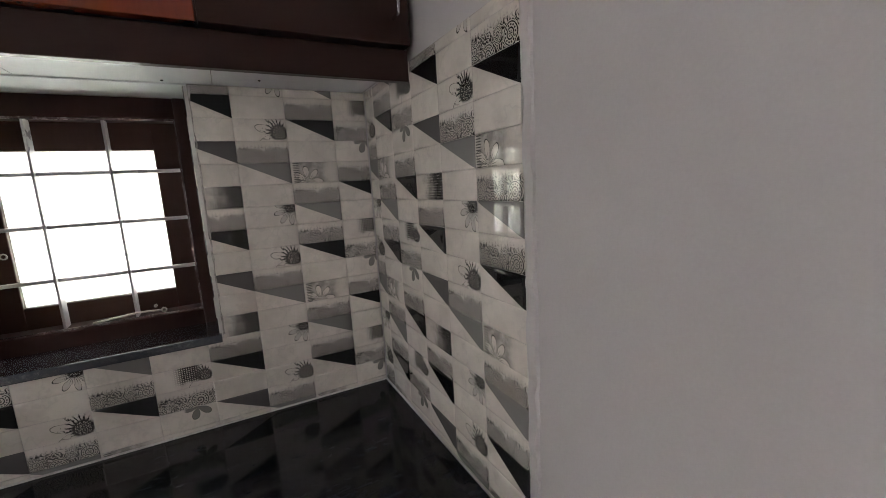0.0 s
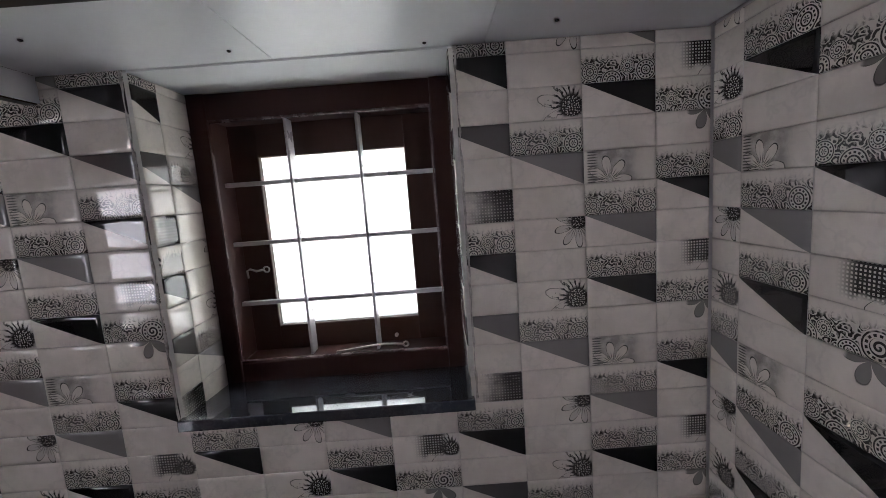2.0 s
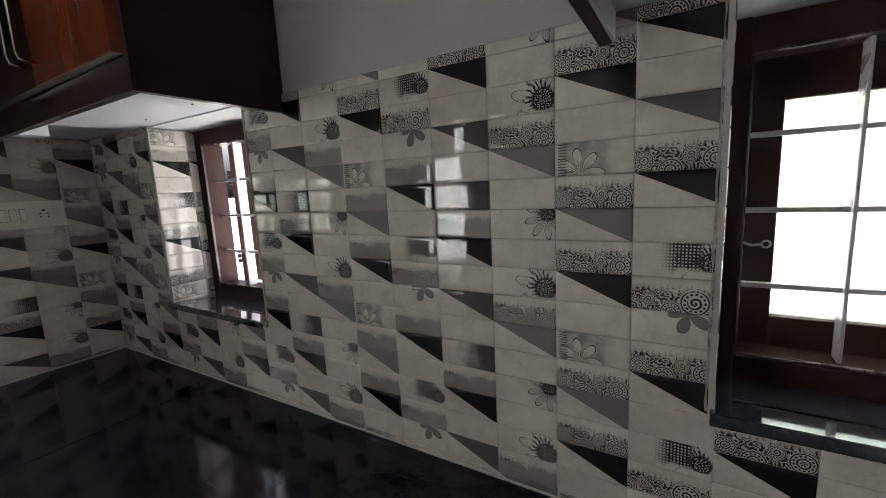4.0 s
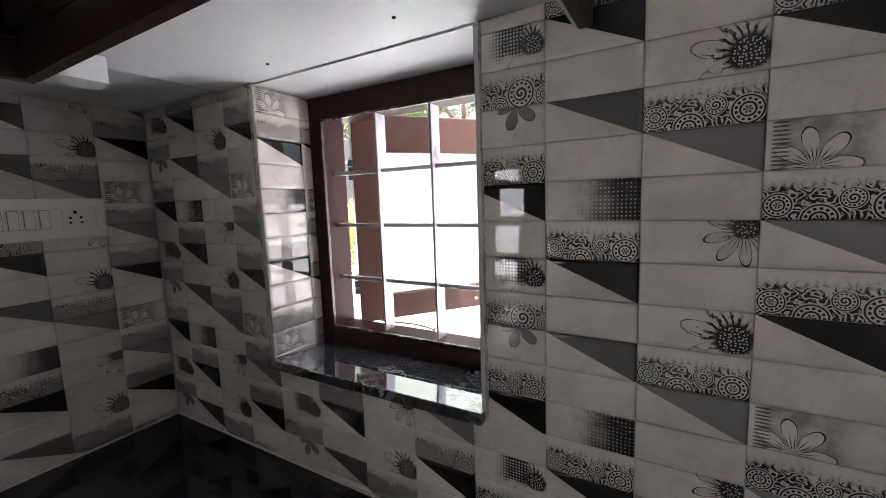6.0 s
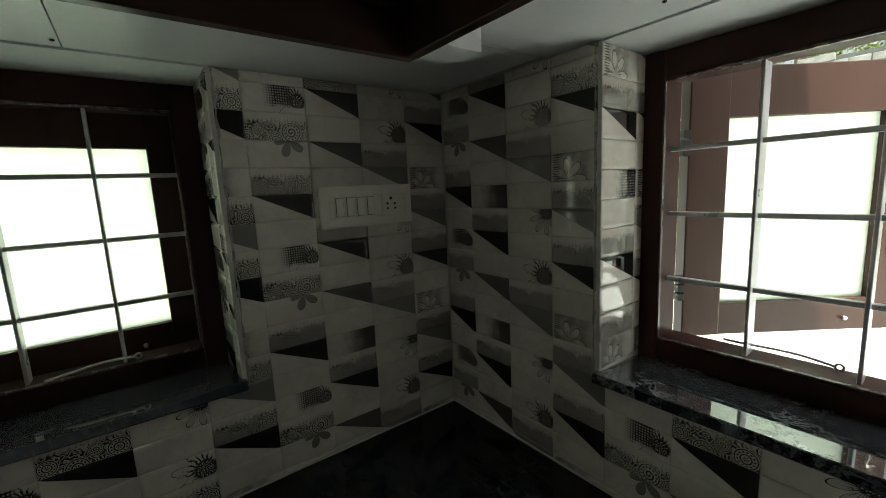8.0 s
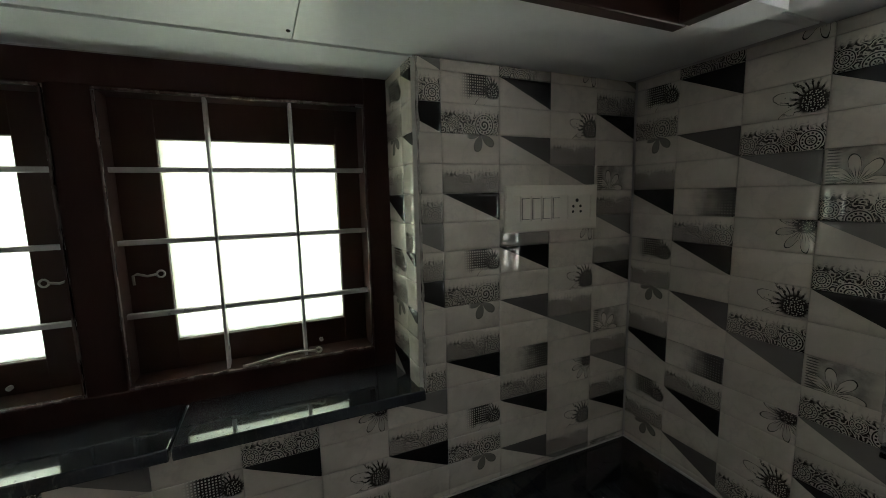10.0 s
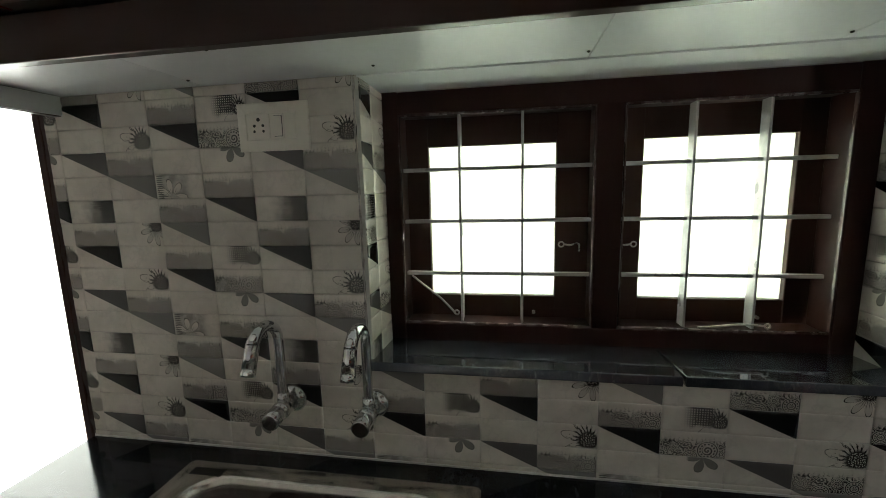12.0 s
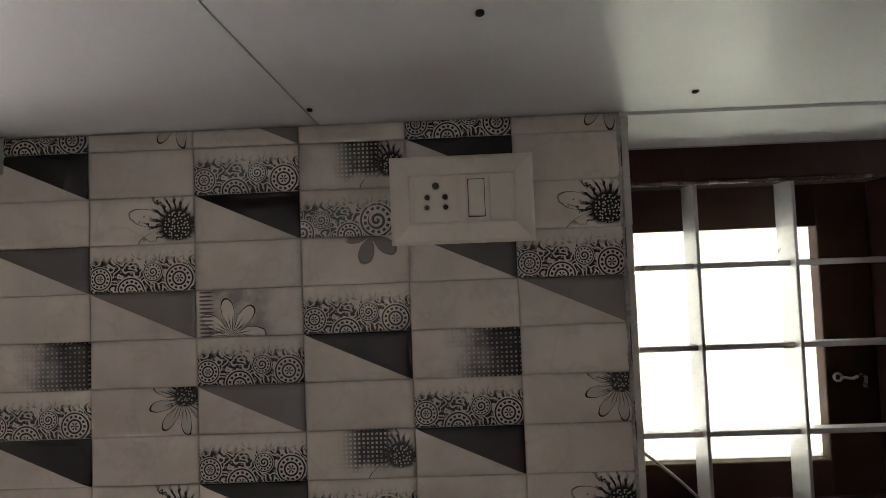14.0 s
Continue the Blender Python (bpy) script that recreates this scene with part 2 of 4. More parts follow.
        wheels = ((0.11, 0.30, 0.0115, 0), (0.40, 0.02, 0.0140, 0), (0.61, 0.42, 0.0095, 1), (0.86, 0.27, 0.0140, 0)) if kind == "scroll" else (
            (0.02, 0.12, 0.0120, 1), (0.20, 0.36, 0.0090, 1), (0.46, 0.03, 0.0125, 0), (0.72, 0.32, 0.0170, 1), (1.0, 0.2, 0.0110, 0))
        for cu, cv, size, spiral in wheels:
            dx, dz, r, th = polar(cu, cv)
            q = g.f("DIVIDE", r, size)
            if spiral:
                core = g.f("MULTIPLY", g.ramp(g.f("SINE", g.f("MULTIPLY_ADD", q, 19.0, th)), -0.15, 0.25), g.ramp(q, 0.54, 0.58, 1.0, 0.0))
            else:
                core = g.f("MULTIPLY", g.ramp(g.f("COSINE", g.f("MULTIPLY", th, 6.0)), -0.2, 0.3), g.ramp(q, 0.27, 0.31, 1.0, 0.0))
                core = g.f("MAXIMUM", core, g.f("MULTIPLY", g.ramp(q, 0.40, 0.43), g.ramp(q, 0.53, 0.56, 1.0, 0.0)))
            beads = g.f("MULTIPLY", g.ramp(g.f("COSINE", g.f("MULTIPLY", th, 13.0)), -0.35, 0.1), g.f("MULTIPLY", g.ramp(q, 0.63, 0.67), g.ramp(q, 0.80, 0.84, 1.0, 0.0)))
            rim = g.f("MULTIPLY", g.ramp(q, 0.91, 0.94), g.ramp(q, 1.02, 1.06, 1.0, 0.0))
            inside = g.ramp(q, 1.02, 1.06, 1.0, 0.0)
            clear = g.f("MULTIPLY", lace, g.ramp(q, 1.10, 1.16))
            lace = g.f("MAXIMUM", g.f("MULTIPLY", inside, g.f("MAXIMUM", g.f("MAXIMUM", core, beads), rim)), clear)
        points = g.f("MULTIPLY", g.f("SINE", g.f("MULTIPLY_ADD", x, 820.0, g.f("MULTIPLY", g.noise(70, 2), 9.0))), 0.05)
        fade = g.ramp(g.f("ADD", g.f("MULTIPLY_ADD", g.noise(38, 2), -0.30, v), points), 0.36, 0.70, 1.0, 0.0)
        ink = g.f("MULTIPLY", g.f("MULTIPLY", lace, fade), 0.95)
        col = g.mix(g.f("MULTIPLY", fade, 0.16), col, (0.20, 0.19, 0.18, 1))
    elif kind == "aster":
        fill, edge = petals(0.86, 0.40, 8, 0.056, 0.9)
        far = g.f("MULTIPLY", g.ramp(u, 0.30, 0.45), g.ramp(u, 0.66, 0.80, 1.0, 0.0))
        ink = g.f("MAXIMUM", seedhead(0.85, 0.38, 0.0152), g.f("MULTIPLY", g.f("MULTIPLY", edge, far), 0.65))
    elif kind == "daisy":
        fill, edge = petals(0.88, 0.76, 9, 0.040, 0.4)
        side = g.ramp(u, 0.36, 0.5)
        dx, dz, r, th = polar(0.88, 0.76)
        veins = g.f("MULTIPLY", g.ramp(g.f("SINE", g.f("MULTIPLY_ADD", th, 27.0, g.f("MULTIPLY", g.noise(60, 2), 5.0))), 0.5, 0.95), g.ramp(r, 0.012, 0.026, 0.75, 0.0))
        ink = g.f("MULTIPLY", g.f("MAXIMUM", g.f("MAXIMUM", g.f("MULTIPLY", edge, 0.9), veins), seedhead(0.90, 0.82, 0.0100)), side)
        col = g.mix(g.f("MULTIPLY", g.f("MULTIPLY", fill, side), 0.30), col, (0.25, 0.24, 0.23, 1))
    elif kind == "bloom":
        fill, edge = petals(0.34, 0.10, 7, 0.038, 0.2)
        dx, dz, r, th = polar(0.34, 0.05)
        shade = g.f("MULTIPLY", g.ramp(u, 0.0, 0.16), g.ramp(u, 0.55, 0.85, 1.0, 0.0))
        smoke = g.f("MULTIPLY", shade, g.ramp(g.noise(45, 4), 0.32, 0.62, 0.35, 1.0))
        col = g.mix(g.f("MULTIPLY", g.f("MULTIPLY", smoke, g.f("SUBTRACT", 1.0, fill)), 0.72), col, (0.13, 0.122, 0.118, 1))
        veins = g.f("MULTIPLY", g.ramp(g.f("SINE", g.f("MULTIPLY_ADD", th, 25.0, g.f("MULTIPLY", g.noise(60, 2), 5.0))), 0.3, 0.9), g.ramp(r, 0.008, 0.024, 0.9, 0.0))
        grid = g.f("MULTIPLY", g.ramp(g.f("SINE", g.f("MULTIPLY", z, 1500.0)), 0.0, 0.5), g.f("MULTIPLY", g.ramp(u, 0.03, 0.06), g.ramp(u, 0.14, 0.20, 0.6, 0.0)))
        ink = g.f("MAXIMUM", g.f("MULTIPLY", g.f("MAXIMUM", g.f("MULTIPLY", edge, 0.85), veins), shade), grid)
    elif kind == "mesh_aster":
        fill, edge = petals(0.88, 0.46, 8, 0.046, 0.5)
        far = g.f("MULTIPLY", g.ramp(u, 0.36, 0.48), g.ramp(u, 0.68, 0.80, 1.0, 0.0))
        ink = g.f("MAXIMUM", seedhead(0.87, 0.47, 0.0118), g.f("MULTIPLY", g.f("MULTIPLY", edge, far), 0.7))
        lat = g.f("MULTIPLY", g.ramp(g.f("SINE", g.f("MULTIPLY", x, 1400.0)), -0.35, 0.25), g.ramp(g.f("SINE", g.f("MULTIPLY", z, 1400.0)), -0.35, 0.25))
        zone = g.f("MULTIPLY", g.f("MULTIPLY", g.ramp(u, 0.28, 0.52), g.ramp(u, 0.72, 0.86, 1.0, 0.0)), g.ramp(g.f("MULTIPLY_ADD", g.noise(60, 2), 0.3, v), 0.30, 0.50))
        ink = g.f("MAXIMUM", ink, g.f("MULTIPLY", g.f("MULTIPLY", g.ramp(lat, 0.0, 1.0, 1.0, 0.0), zone), 0.75))
    elif kind == "halftone":
        lat = g.f("MULTIPLY", g.ramp(g.f("SINE", g.f("MULTIPLY", x, 1309.0)), 0.0, 0.5), g.ramp(g.f("SINE", g.f("MULTIPLY", z, 1309.0)), 0.0, 0.5))
        zone = g.ramp(g.f("MULTIPLY_ADD", g.noise(50, 3), 0.5, u), 0.50, 1.15)
        sweep = g.f("MULTIPLY", g.ramp(g.f("SINE", g.f("ADD", g.f("MULTIPLY", z, 900.0), g.f("MULTIPLY", g.f("MULTIPLY", u, u), -14.0))), 0.2, 0.8), g.ramp(v, 0.35, 0.6))
        col = g.mix(g.f("MULTIPLY", zone, 0.62), col, (0.19, 0.182, 0.176, 1))
        ink = g.f("MULTIPLY", g.f("MAXIMUM", g.f("MULTIPLY", g.ramp(lat, 0.0, 1.0, 1.0, 0.0), 0.8), g.f("MULTIPLY", sweep, 0.7)), zone)
    elif kind == "leaves":
        fill, edge = petals(0.66, 1.0, 5, 0.033, 1.57)
        low = g.f("MULTIPLY", g.ramp(u, 0.40, 0.46), g.ramp(u, 0.93, 0.98, 1.0, 0.0))
        col = g.mix(g.f("MULTIPLY", g.f("MULTIPLY", fill, low), 0.85), col, (0.13, 0.125, 0.12, 1))
        ink = g.f("MULTIPLY", g.f("MULTIPLY", edge, low), 0.5)
    if ink is not None:
        col = g.mix(g.f("MINIMUM", g.f("MULTIPLY", ink, 1.35), 1.0), col, INK)
    g.set(b.inputs["Base Color"], col)
    g.set(b.inputs["Roughness"], g.ramp(g.noise(30, 3, mv), 0.3, 0.75, 0.012, 0.035))
    g.bump(g.noise(14, 2, mv), 0.018, 0.004)
    return m


KINDS = ("plain", "black", "grey", "pale_grey", "scroll", "wave", "aster", "daisy", "bloom", "mesh_aster", "halftone", "leaves")
TILE = {k: printed(k) for k in KINDS}
# the motifs of one tile, four bricks wide and six high, top row first
DESIGN = (
    ("scroll", "black", "plain", "grey", "plain", "halftone"),
    ("daisy", "plain", "aster", "scroll", "pale_grey", "plain"),
    ("pale_grey", "scroll", "black", "plain", "bloom", "scroll"),
    ("plain", "mesh_aster", "wave", "leaves", "scroll", "black"),
)

# ---- mesh helpers ----
def add_box(bm, x0, x1, y0, y1, z0, z1, bevel=0.0, m=None):
    r = bmesh.ops.create_cube(bm, size=1.0)
    vs = r["verts"]
    bmesh.ops.scale(bm, vec=(x1 - x0, y1 - y0, z1 - z0), verts=vs)
    bmesh.ops.translate(bm, vec=((x0 + x1) / 2, (y0 + y1) / 2, (z0 + z1) / 2), verts=vs)
    if m is not None:
        bmesh.ops.transform(bm, matrix=m, verts=vs)
    if bevel:
        es = list({e for v in vs for e in v.link_edges})
        bmesh.ops.bevel(bm, geom=es, offset=bevel, segments=2, affect="EDGES", profile=0.5)
    return bm


def box(x0, x1, y0, y1, z0, z1, bevel=0.0, m=None):
    return add_box(bmesh.new(), min(x0, x1), max(x0, x1), min(y0, y1), max(y0, y1), min(z0, z1), max(z0, z1), bevel, m)


def add_tube(bm, pts, radius, seg=12, caps=True):
    """A round bar through the points; radius is one number or one a point."""
    pts = [Vector(p) for p in pts]
    rings, ref = [], Vector((0.31, 0.17, 0.93))
    for i, p in enumerate(pts):
        d = (pts[min(i + 1, len(pts) - 1)] - pts[max(i - 1, 0)]).normalized()
        a = d.cross(ref).normalized()
        b = d.cross(a)
        r = radius[i] if isinstance(radius, (list, tuple)) else radius
        rings.append([bm.verts.new(p + r * (math.cos(2 * math.pi * k / seg) * a + math.sin(2 * math.pi * k / seg) * b)) for k in range(seg)])
    for r0, r1 in zip(rings, rings[1:]):
        for k in range(seg):
            f = bm.faces.new((r0[k], r0[(k + 1) % seg], r1[(k + 1) % seg], r1[k]))
            f.smooth = True
    if caps:
        bm.faces.new(rings[0][::-1])
        bm.faces.new(rings[-1])
    bmesh.ops.recalc_face_normals(bm, faces=bm.faces)
    return bm


def tube(pts, radius, seg=12):
    return add_tube(bmesh.new(), pts, radius, seg)


def part(name, bm, mat, parent=None, label=""):
    """Links a bmesh as one mesh object, under a thing if one is given."""
    me = bpy.data.meshes.new(name)
    bm.to_mesh(me)
    bm.free()
    me.materials.append(mat)
    ob = new(name, me)
    if parent:
        ob.parent = parent
    return tagged(ob, label)


def thing(name, m, label, category, group="", kind=""):
    ob = new(name)
    ob.empty_display_size = 0.05
    ob.matrix_world = m
    return tagged(ob, label, category, group, kind)


def structure(name, bm, mat, label):
    return tagged(part(name, bm, mat), label, name.split("_")[0], kind="structure")


def holed(u0, u1, z0, z1, y0, y1, holes, m):
    """A wall slab with rectangular openings (u0, u1, z0, z1) that go right through."""
    us = sorted({u0, u1, *[h[0] for h in holes], *[h[1] for h in holes]})
    zs = sorted({z0, z1, *[h[2] for h in holes], *[h[3] for h in holes]})
    bm = bmesh.new()
    open_at = lambda a, b: any(h[0] < a < h[1] and h[2] < b < h[3] for h in holes)
    solid = {(i, j) for i in range(len(us) - 1) for j in range(len(zs) - 1) if not open_at((us[i] + us[i + 1]) / 2, (zs[j] + zs[j + 1]) / 2)}
    cache = {}

    def vert(i, y, j):
        k = (i, y, j)
        if k not in cache:
            cache[k] = bm.verts.new(m @ Vector((us[i], y, zs[j])))
        return cache[k]

    for i, j in solid:
        for y in (y0, y1):
            bm.faces.new([vert(a, y, b) for a, b in ((i, j), (i + 1, j), (i + 1, j + 1), (i, j + 1))])
        for di, dj, (a, b), (c, d) in ((-1, 0, (i, j), (i, j + 1)), (1, 0, (i + 1, j), (i + 1, j + 1)), (0, -1, (i, j), (i + 1, j)), (0, 1, (i, j + 1), (i + 1, j + 1))):
            if (i + di, j + dj) not in solid:
                bm.faces.new([vert(a, y0, b), vert(c, y0, d), vert(c, y1, d), vert(a, y1, b)])
    bmesh.ops.recalc_face_normals(bm, faces=bm.faces)
    return bm


# ---- the plan ----
YB, XC, XA = 1.05, -2.437, 0.33  # glazed faces of the three tiled walls
T = 0.009  # tile thickness
COUNTER, SOFFIT, ZT = 0.857, 1.640, 1.670
SILL, HEAD = 1.082, 1.636
REVEAL = 0.140  # from the tiles back to the window frame
SOUTH, CEILING = -2.75, 2.75
W1, W2, WC = (-0.553, -0.059), (-2.024, -1.533), (-0.405, 0.562)
DOOR = (-2.285, -1.125)
WALL = 0.21
FACE_B = Matrix.Identity(4)  # u = x, depth = +y
FACE_C = pose(0, 0, 0, 0, 0, 90)  # u = y, depth = -x
FACE_A = pose(0, 0, 0, 0, 0, -90)  # u = -y, depth = +x
FACE_S = pose(0, 0, 0, 0, 0, 180)

wall_north = structure("wall_north", holed(XC - 0.25, XA + 0.25, -0.1, CEILING, YB + T, YB + T + WALL, [(*W1, SILL - 0.034, HEAD + 0.006), (*W2, SILL - 0.034, HEAD + 0.006)], FACE_B), PLASTER, "kitchen wall with two small windows, painted above the tiles")
wall_west = structure("wall_west", holed(SOUTH, YB + T - 0.002, -0.1, CEILING, -XC + T, -XC + T + WALL, [(*WC, SILL - 0.034, HEAD + 0.006), (*DOOR, -0.1, 2.08)], FACE_C), PLASTER, "kitchen wall with a double window and a doorway")
wall_east = structure("wall_east", holed(-(YB + T - 0.002), -SOUTH, -0.1, CEILING, XA + T, XA + T + WALL, [], FACE_A), PLASTER, "plain grey-white painted wall beside the tiles")
wall_south = structure("wall_south", holed(-XA - 0.25, -XC + 0.25, -0.1, CEILING, -SOUTH + 0.002, -SOUTH + 0.15, [], FACE_S), PLASTER, "plain painted wall at the back of the kitchen")
structure("floor", box(XC - 0.2, XA + 0.2, SOUTH - 0.8, YB + 0.2, -0.12, -0.004), FLOORTILE, "pale glazed floor of the kitchen")
structure("ceiling", box(XC - 0.25, XA + 0.25, SOUTH - 0.2, YB + 0.25, CEILING + 0.002, CEILING + 0.14), CEIL, "flat white painted ceiling")


# ---- windows ----
def shutter(parent, x0, x1, glass, m, latch_x, hinges, hang=False):
    """A leaf of four painted boards round a frosted pane; y 0 is its inner face."""
    g0, g1 = glass
    z0, z1, gz0, gz1 = SILL + 0.018, HEAD - 0.022, 1.165, 1.523
    leaf = part("shutter", box(x0, g0, 0, 0.032, z0, z1, 0.002, m), SHUTTER, parent, "maroon painted wooden shutter with a frosted pane")
    part("stile", box(g1, x1, 0, 0.032, z0, z1, 0.002, m), SHUTTER, leaf)
    part("rail", box(g0 - 0.003, g1 + 0.003, 0.0012, 0.0308, z0 + 0.0005, gz0, 0.002, m), SHUTTER, leaf)
    part("rail", box(g0 - 0.003, g1 + 0.003, 0.0012, 0.0308, gz1, z1 - 0.0005, 0.002, m), SHUTTER, leaf)
    pane = part("pane", box(g0 - 0.004, g1 + 0.004, 0.014, 0.019, gz0 - 0.004, gz1 + 0.004, 0, m), FROST, leaf, "milky frosted glass pane")
    zl, s = 1.291, 1 if latch_x < (x0 + x1) / 2 else -1
    if hang:
        turn = Matrix.Translation((latch_x, 0, zl)) @ pose(0, 0, 0, 0, -90, 0) @ Matrix.Translation((-latch_x, 0, -zl))
        m_leaf, m = m, m @ turn
    eye = [m @ Vector((latch_x + s * 0.034 + 0.006 * math.cos(a), -0.004, zl + 0.006 * math.sin(a))) for a in [i * math.pi / 5 for i in range(11)]]
    part("hook", tube([m @ Vector((latch_x - s * 0.006, -0.004, zl - 0.016)), m @ Vector((latch_x - s * 0.006, -0.006, zl)), m @ Vector((latch_x, -0.006, zl + 0.003)), m @ Vector((latch_x + s * 0.014, -0.006, zl - 0.002)), m @ Vector((latch_x + s * 0.028, -0.004, zl))], 0.0022, 8), IRON, leaf, "small pale metal latch hook")
    part("ring", tube(eye, 0.0018, 6), IRON, leaf)
    m = m_leaf if hang else m
    part("knob", tube([m @ Vector(((g0 + g1) / 2 + 0.10, -0.006, z0 + 0.026)), m @ Vector(((g0 + g1) / 2 + 0.10, 0.001, z0 + 0.026))], 0.004, 8), IRON, leaf)
    for z in (1.20, 1.48):
        b = bmesh.new()
        for k in range(3):
            add_box(b, hinges - 0.006, hinges + 0.006, -0.004, 0.012, z - 0.024 + k * 0.017, z - 0.010 + k * 0.017, 0.001, m)
        part("hinge", b, BLACKMETAL, leaf, "black iron hinge")
    return leaf


def window(name, face, depth, u0, u1, lights, label, leaves, split=((0.325, 0.655),)):
    """A fixed wooden frame with a silver grille and shutters on its outside."""
    w = thing(name, Matrix.Identity(4), label, "window", kind="structure")
    y0, y1 = depth + REVEAL, depth + 0.213
    local = lambda *a, bev=0.003: box(*a, bev, face)
    frame_ = part("window_frame", local(u0 + 0.001, lights[0][0], y0, y1, SILL - 0.012, HEAD), FRAME, w, "dark maroon gloss-painted frame")
    part("jamb", local(lights[-1][1], u1 - 0.001, y0, y1, SILL - 0.012, HEAD), FRAME, frame_)
    part("head", local(lights[0][0] - 0.001, lights[-1][1] + 0.001, y0 + 0.001, y1 - 0.001, 1.587, HEAD - 0.001), FRAME, frame_)
    part("bottom_rail", local(lights[0][0] - 0.001, lights[-1][1] + 0.001, y0 + 0.001, y1 - 0.001, SILL - 0.0115, 1.116), FRAME, frame_)
    if len(lights) > 1:
        part("mullion", local(lights[0][1], lights[1][0], y0 + 0.002, y1 - 0.002, 1.112, 1.591), FRAME, frame_)
    yb = depth + 0.180
    for i, (a, b) in enumerate(lights):
        for z in (1.469, 1.351, 1.228):
            part("bar", box(a - 0.003, b + 0.003, yb - 0.006, yb + 0.006, z - 0.0042, z + 0.0042, 0.0012, face), BARS, w, "silver painted flat iron grille bar")
        for k in (1, 2):
            x = a + (b - a) * split[i][k - 1]
            part("bar", box(x - 0.0027, x + 0.0027, yb - 0.0160, yb + 0.0160, 1.113, 1.590, 0.0012, face), BARS, w)
        # beads round the light, their pale colour painting the edge highlight
        for z, t_ in ((1.1165, 0.004), (1.5825, 0.004)):
            part("bead", box(a + 0.002, b - 0.002, y0 - 0.002, y0 + 0.006, z, z + t_, 0.001, face), EDGE_GLINT, w)
        for x in (a + 0.0005, b - 0.0035):
            part("bead", box(x, x + 0.003, y0 - 0.002, y0 + 0.006, 1.121, 1.582, 0.0008, face), EDGE_GLINT, w, "glossy frame bead, lightened as the edge's highlight")
        leaves[i](w, y1 + 0.004)
    return w


def stay(parent, face, u, v, y, z0, z1):
    """A window stay: a thin rod with a ring at one end, resting on the rail."""
    pts = [Vector((u + (v - u) * k / 8, y - 0.004 * math.sin(k * 0.8), z0 + (z1 - z0) * k / 8 + 0.004 * math.sin(k * math.pi / 8))) for k in range(9)]
    part("stay", tube([face @ p for p in pts], 0.0023, 8), IRON, parent, "thin bent metal window stay")
    ring = [Vector((v + 0.005 + 0.005 * math.cos(a), y, z1 + 0.005 * math.sin(a))) for a in [i * math.pi / 6 for i in range(13)]]
    part("ring", tube([face @ p for p in ring], 0.002, 6), IRON, parent)


def closed(face, a, b, glass, latch, hinge):
    return lambda w, y: shutter(w, a, b, glass, face @ Matrix.Translation((0, y, 0)), latch, hinge)


L1 = (-0.514, -0.100)
w1 = window("window_1", FACE_B, YB, *W1, [L1], "small maroon framed window with closed frosted shutter", [closed(FACE_B, -0.522, -0.075, (-0.460, -0.160), -0.506, -0.078)])
stay(w1, FACE_B, -0.326, -0.190, YB + 0.155, 1.120, 1.126)
L2 = (-1.984, -1.572)
hinge2 = Matrix.Translation((-1.978, YB + 0.222, 0)) @ pose(0, 0, 0, 0, 0, 52)
w2 = window("window_2", FACE_B, YB, *W2, [L2], "small maroon framed window with its shutter swung open", [lambda w, y: shutter(w, 0.006, 0.450, (0.080, 0.371), hinge2, 0.405, 0.0, True)])
part("catch", tube([(L2[1] + 0.002, YB + 0.190, 1.287), (L2[1] - 0.012, YB + 0.190, 1.288), (L2[1] - 0.018, YB + 0.188, 1.286)], 0.0022, 8), BLACKMETAL, w2, "small black iron catch")
stay(w2, FACE_B, -1.893, -1.745, YB + 0.202, 1.124, 1.121)
LC = [(-0.364, 0.053), (0.108, 0.512)]
wc = window("window_3", FACE_C, -XC, *WC, LC, "maroon framed double window with closed frosted shutters", [
    closed(FACE_C, -0.372, 0.076, (-0.313, -0.018), 0.030, -0.370),
    closed(FACE_C, 0.083, 0.530, (0.168, 0.468), 0.120, 0.528)], ((0.315, 0.647), (0.350, 0.682)))
stay(wc, FACE_C, -0.346, -0.248, -XC + 0.150, 1.228, 1.141)
stay(wc, FACE_C, 0.273, 0.400, -XC + 0.152, 1.120, 1.127)


def sill(face, depth, u0, u1, label):
    """A polished slab that falls a little towards the window."""
    m = face @ Matrix.Translation((0, depth - 0.014, SILL + 0.003)) @ pose(0, 0, 0, -3.2, 0, 0)
    ob = part("window_sill", box(u0 + 0.002, u1 - 0.002, 0, 0.220, -0.019, 0, 0.002, m), GRANITE_DUSTY if u0 == W2[0] else GRANITE_SILL)
    return tagged(ob, label, "window sill", kind="structure")


sill(FACE_B, YB, *W1, "dusty black granite slab on a window ledge")
sill(FACE_B, YB, *W2, "dusty black granite slab under the open window")
sill(FACE_C, -XC, WC[0], 0.186, "black granite slab under the double window")
sill(FACE_C, -XC, 0.186, WC[1], "black granite slab beside a matching slab")
for face, depth, (u0, u1) in ((FACE_B, YB, W1), (FACE_B, YB, W2), (FACE_C, -XC, WC)):
    structure("trim", box(u0 + 0.001, u1 - 0.001, depth + 0.0075, depth + REVEAL + 0.004, HEAD + 0.001, HEAD + 0.005, 0, face), UNDER, "white painted soffit of the window opening")

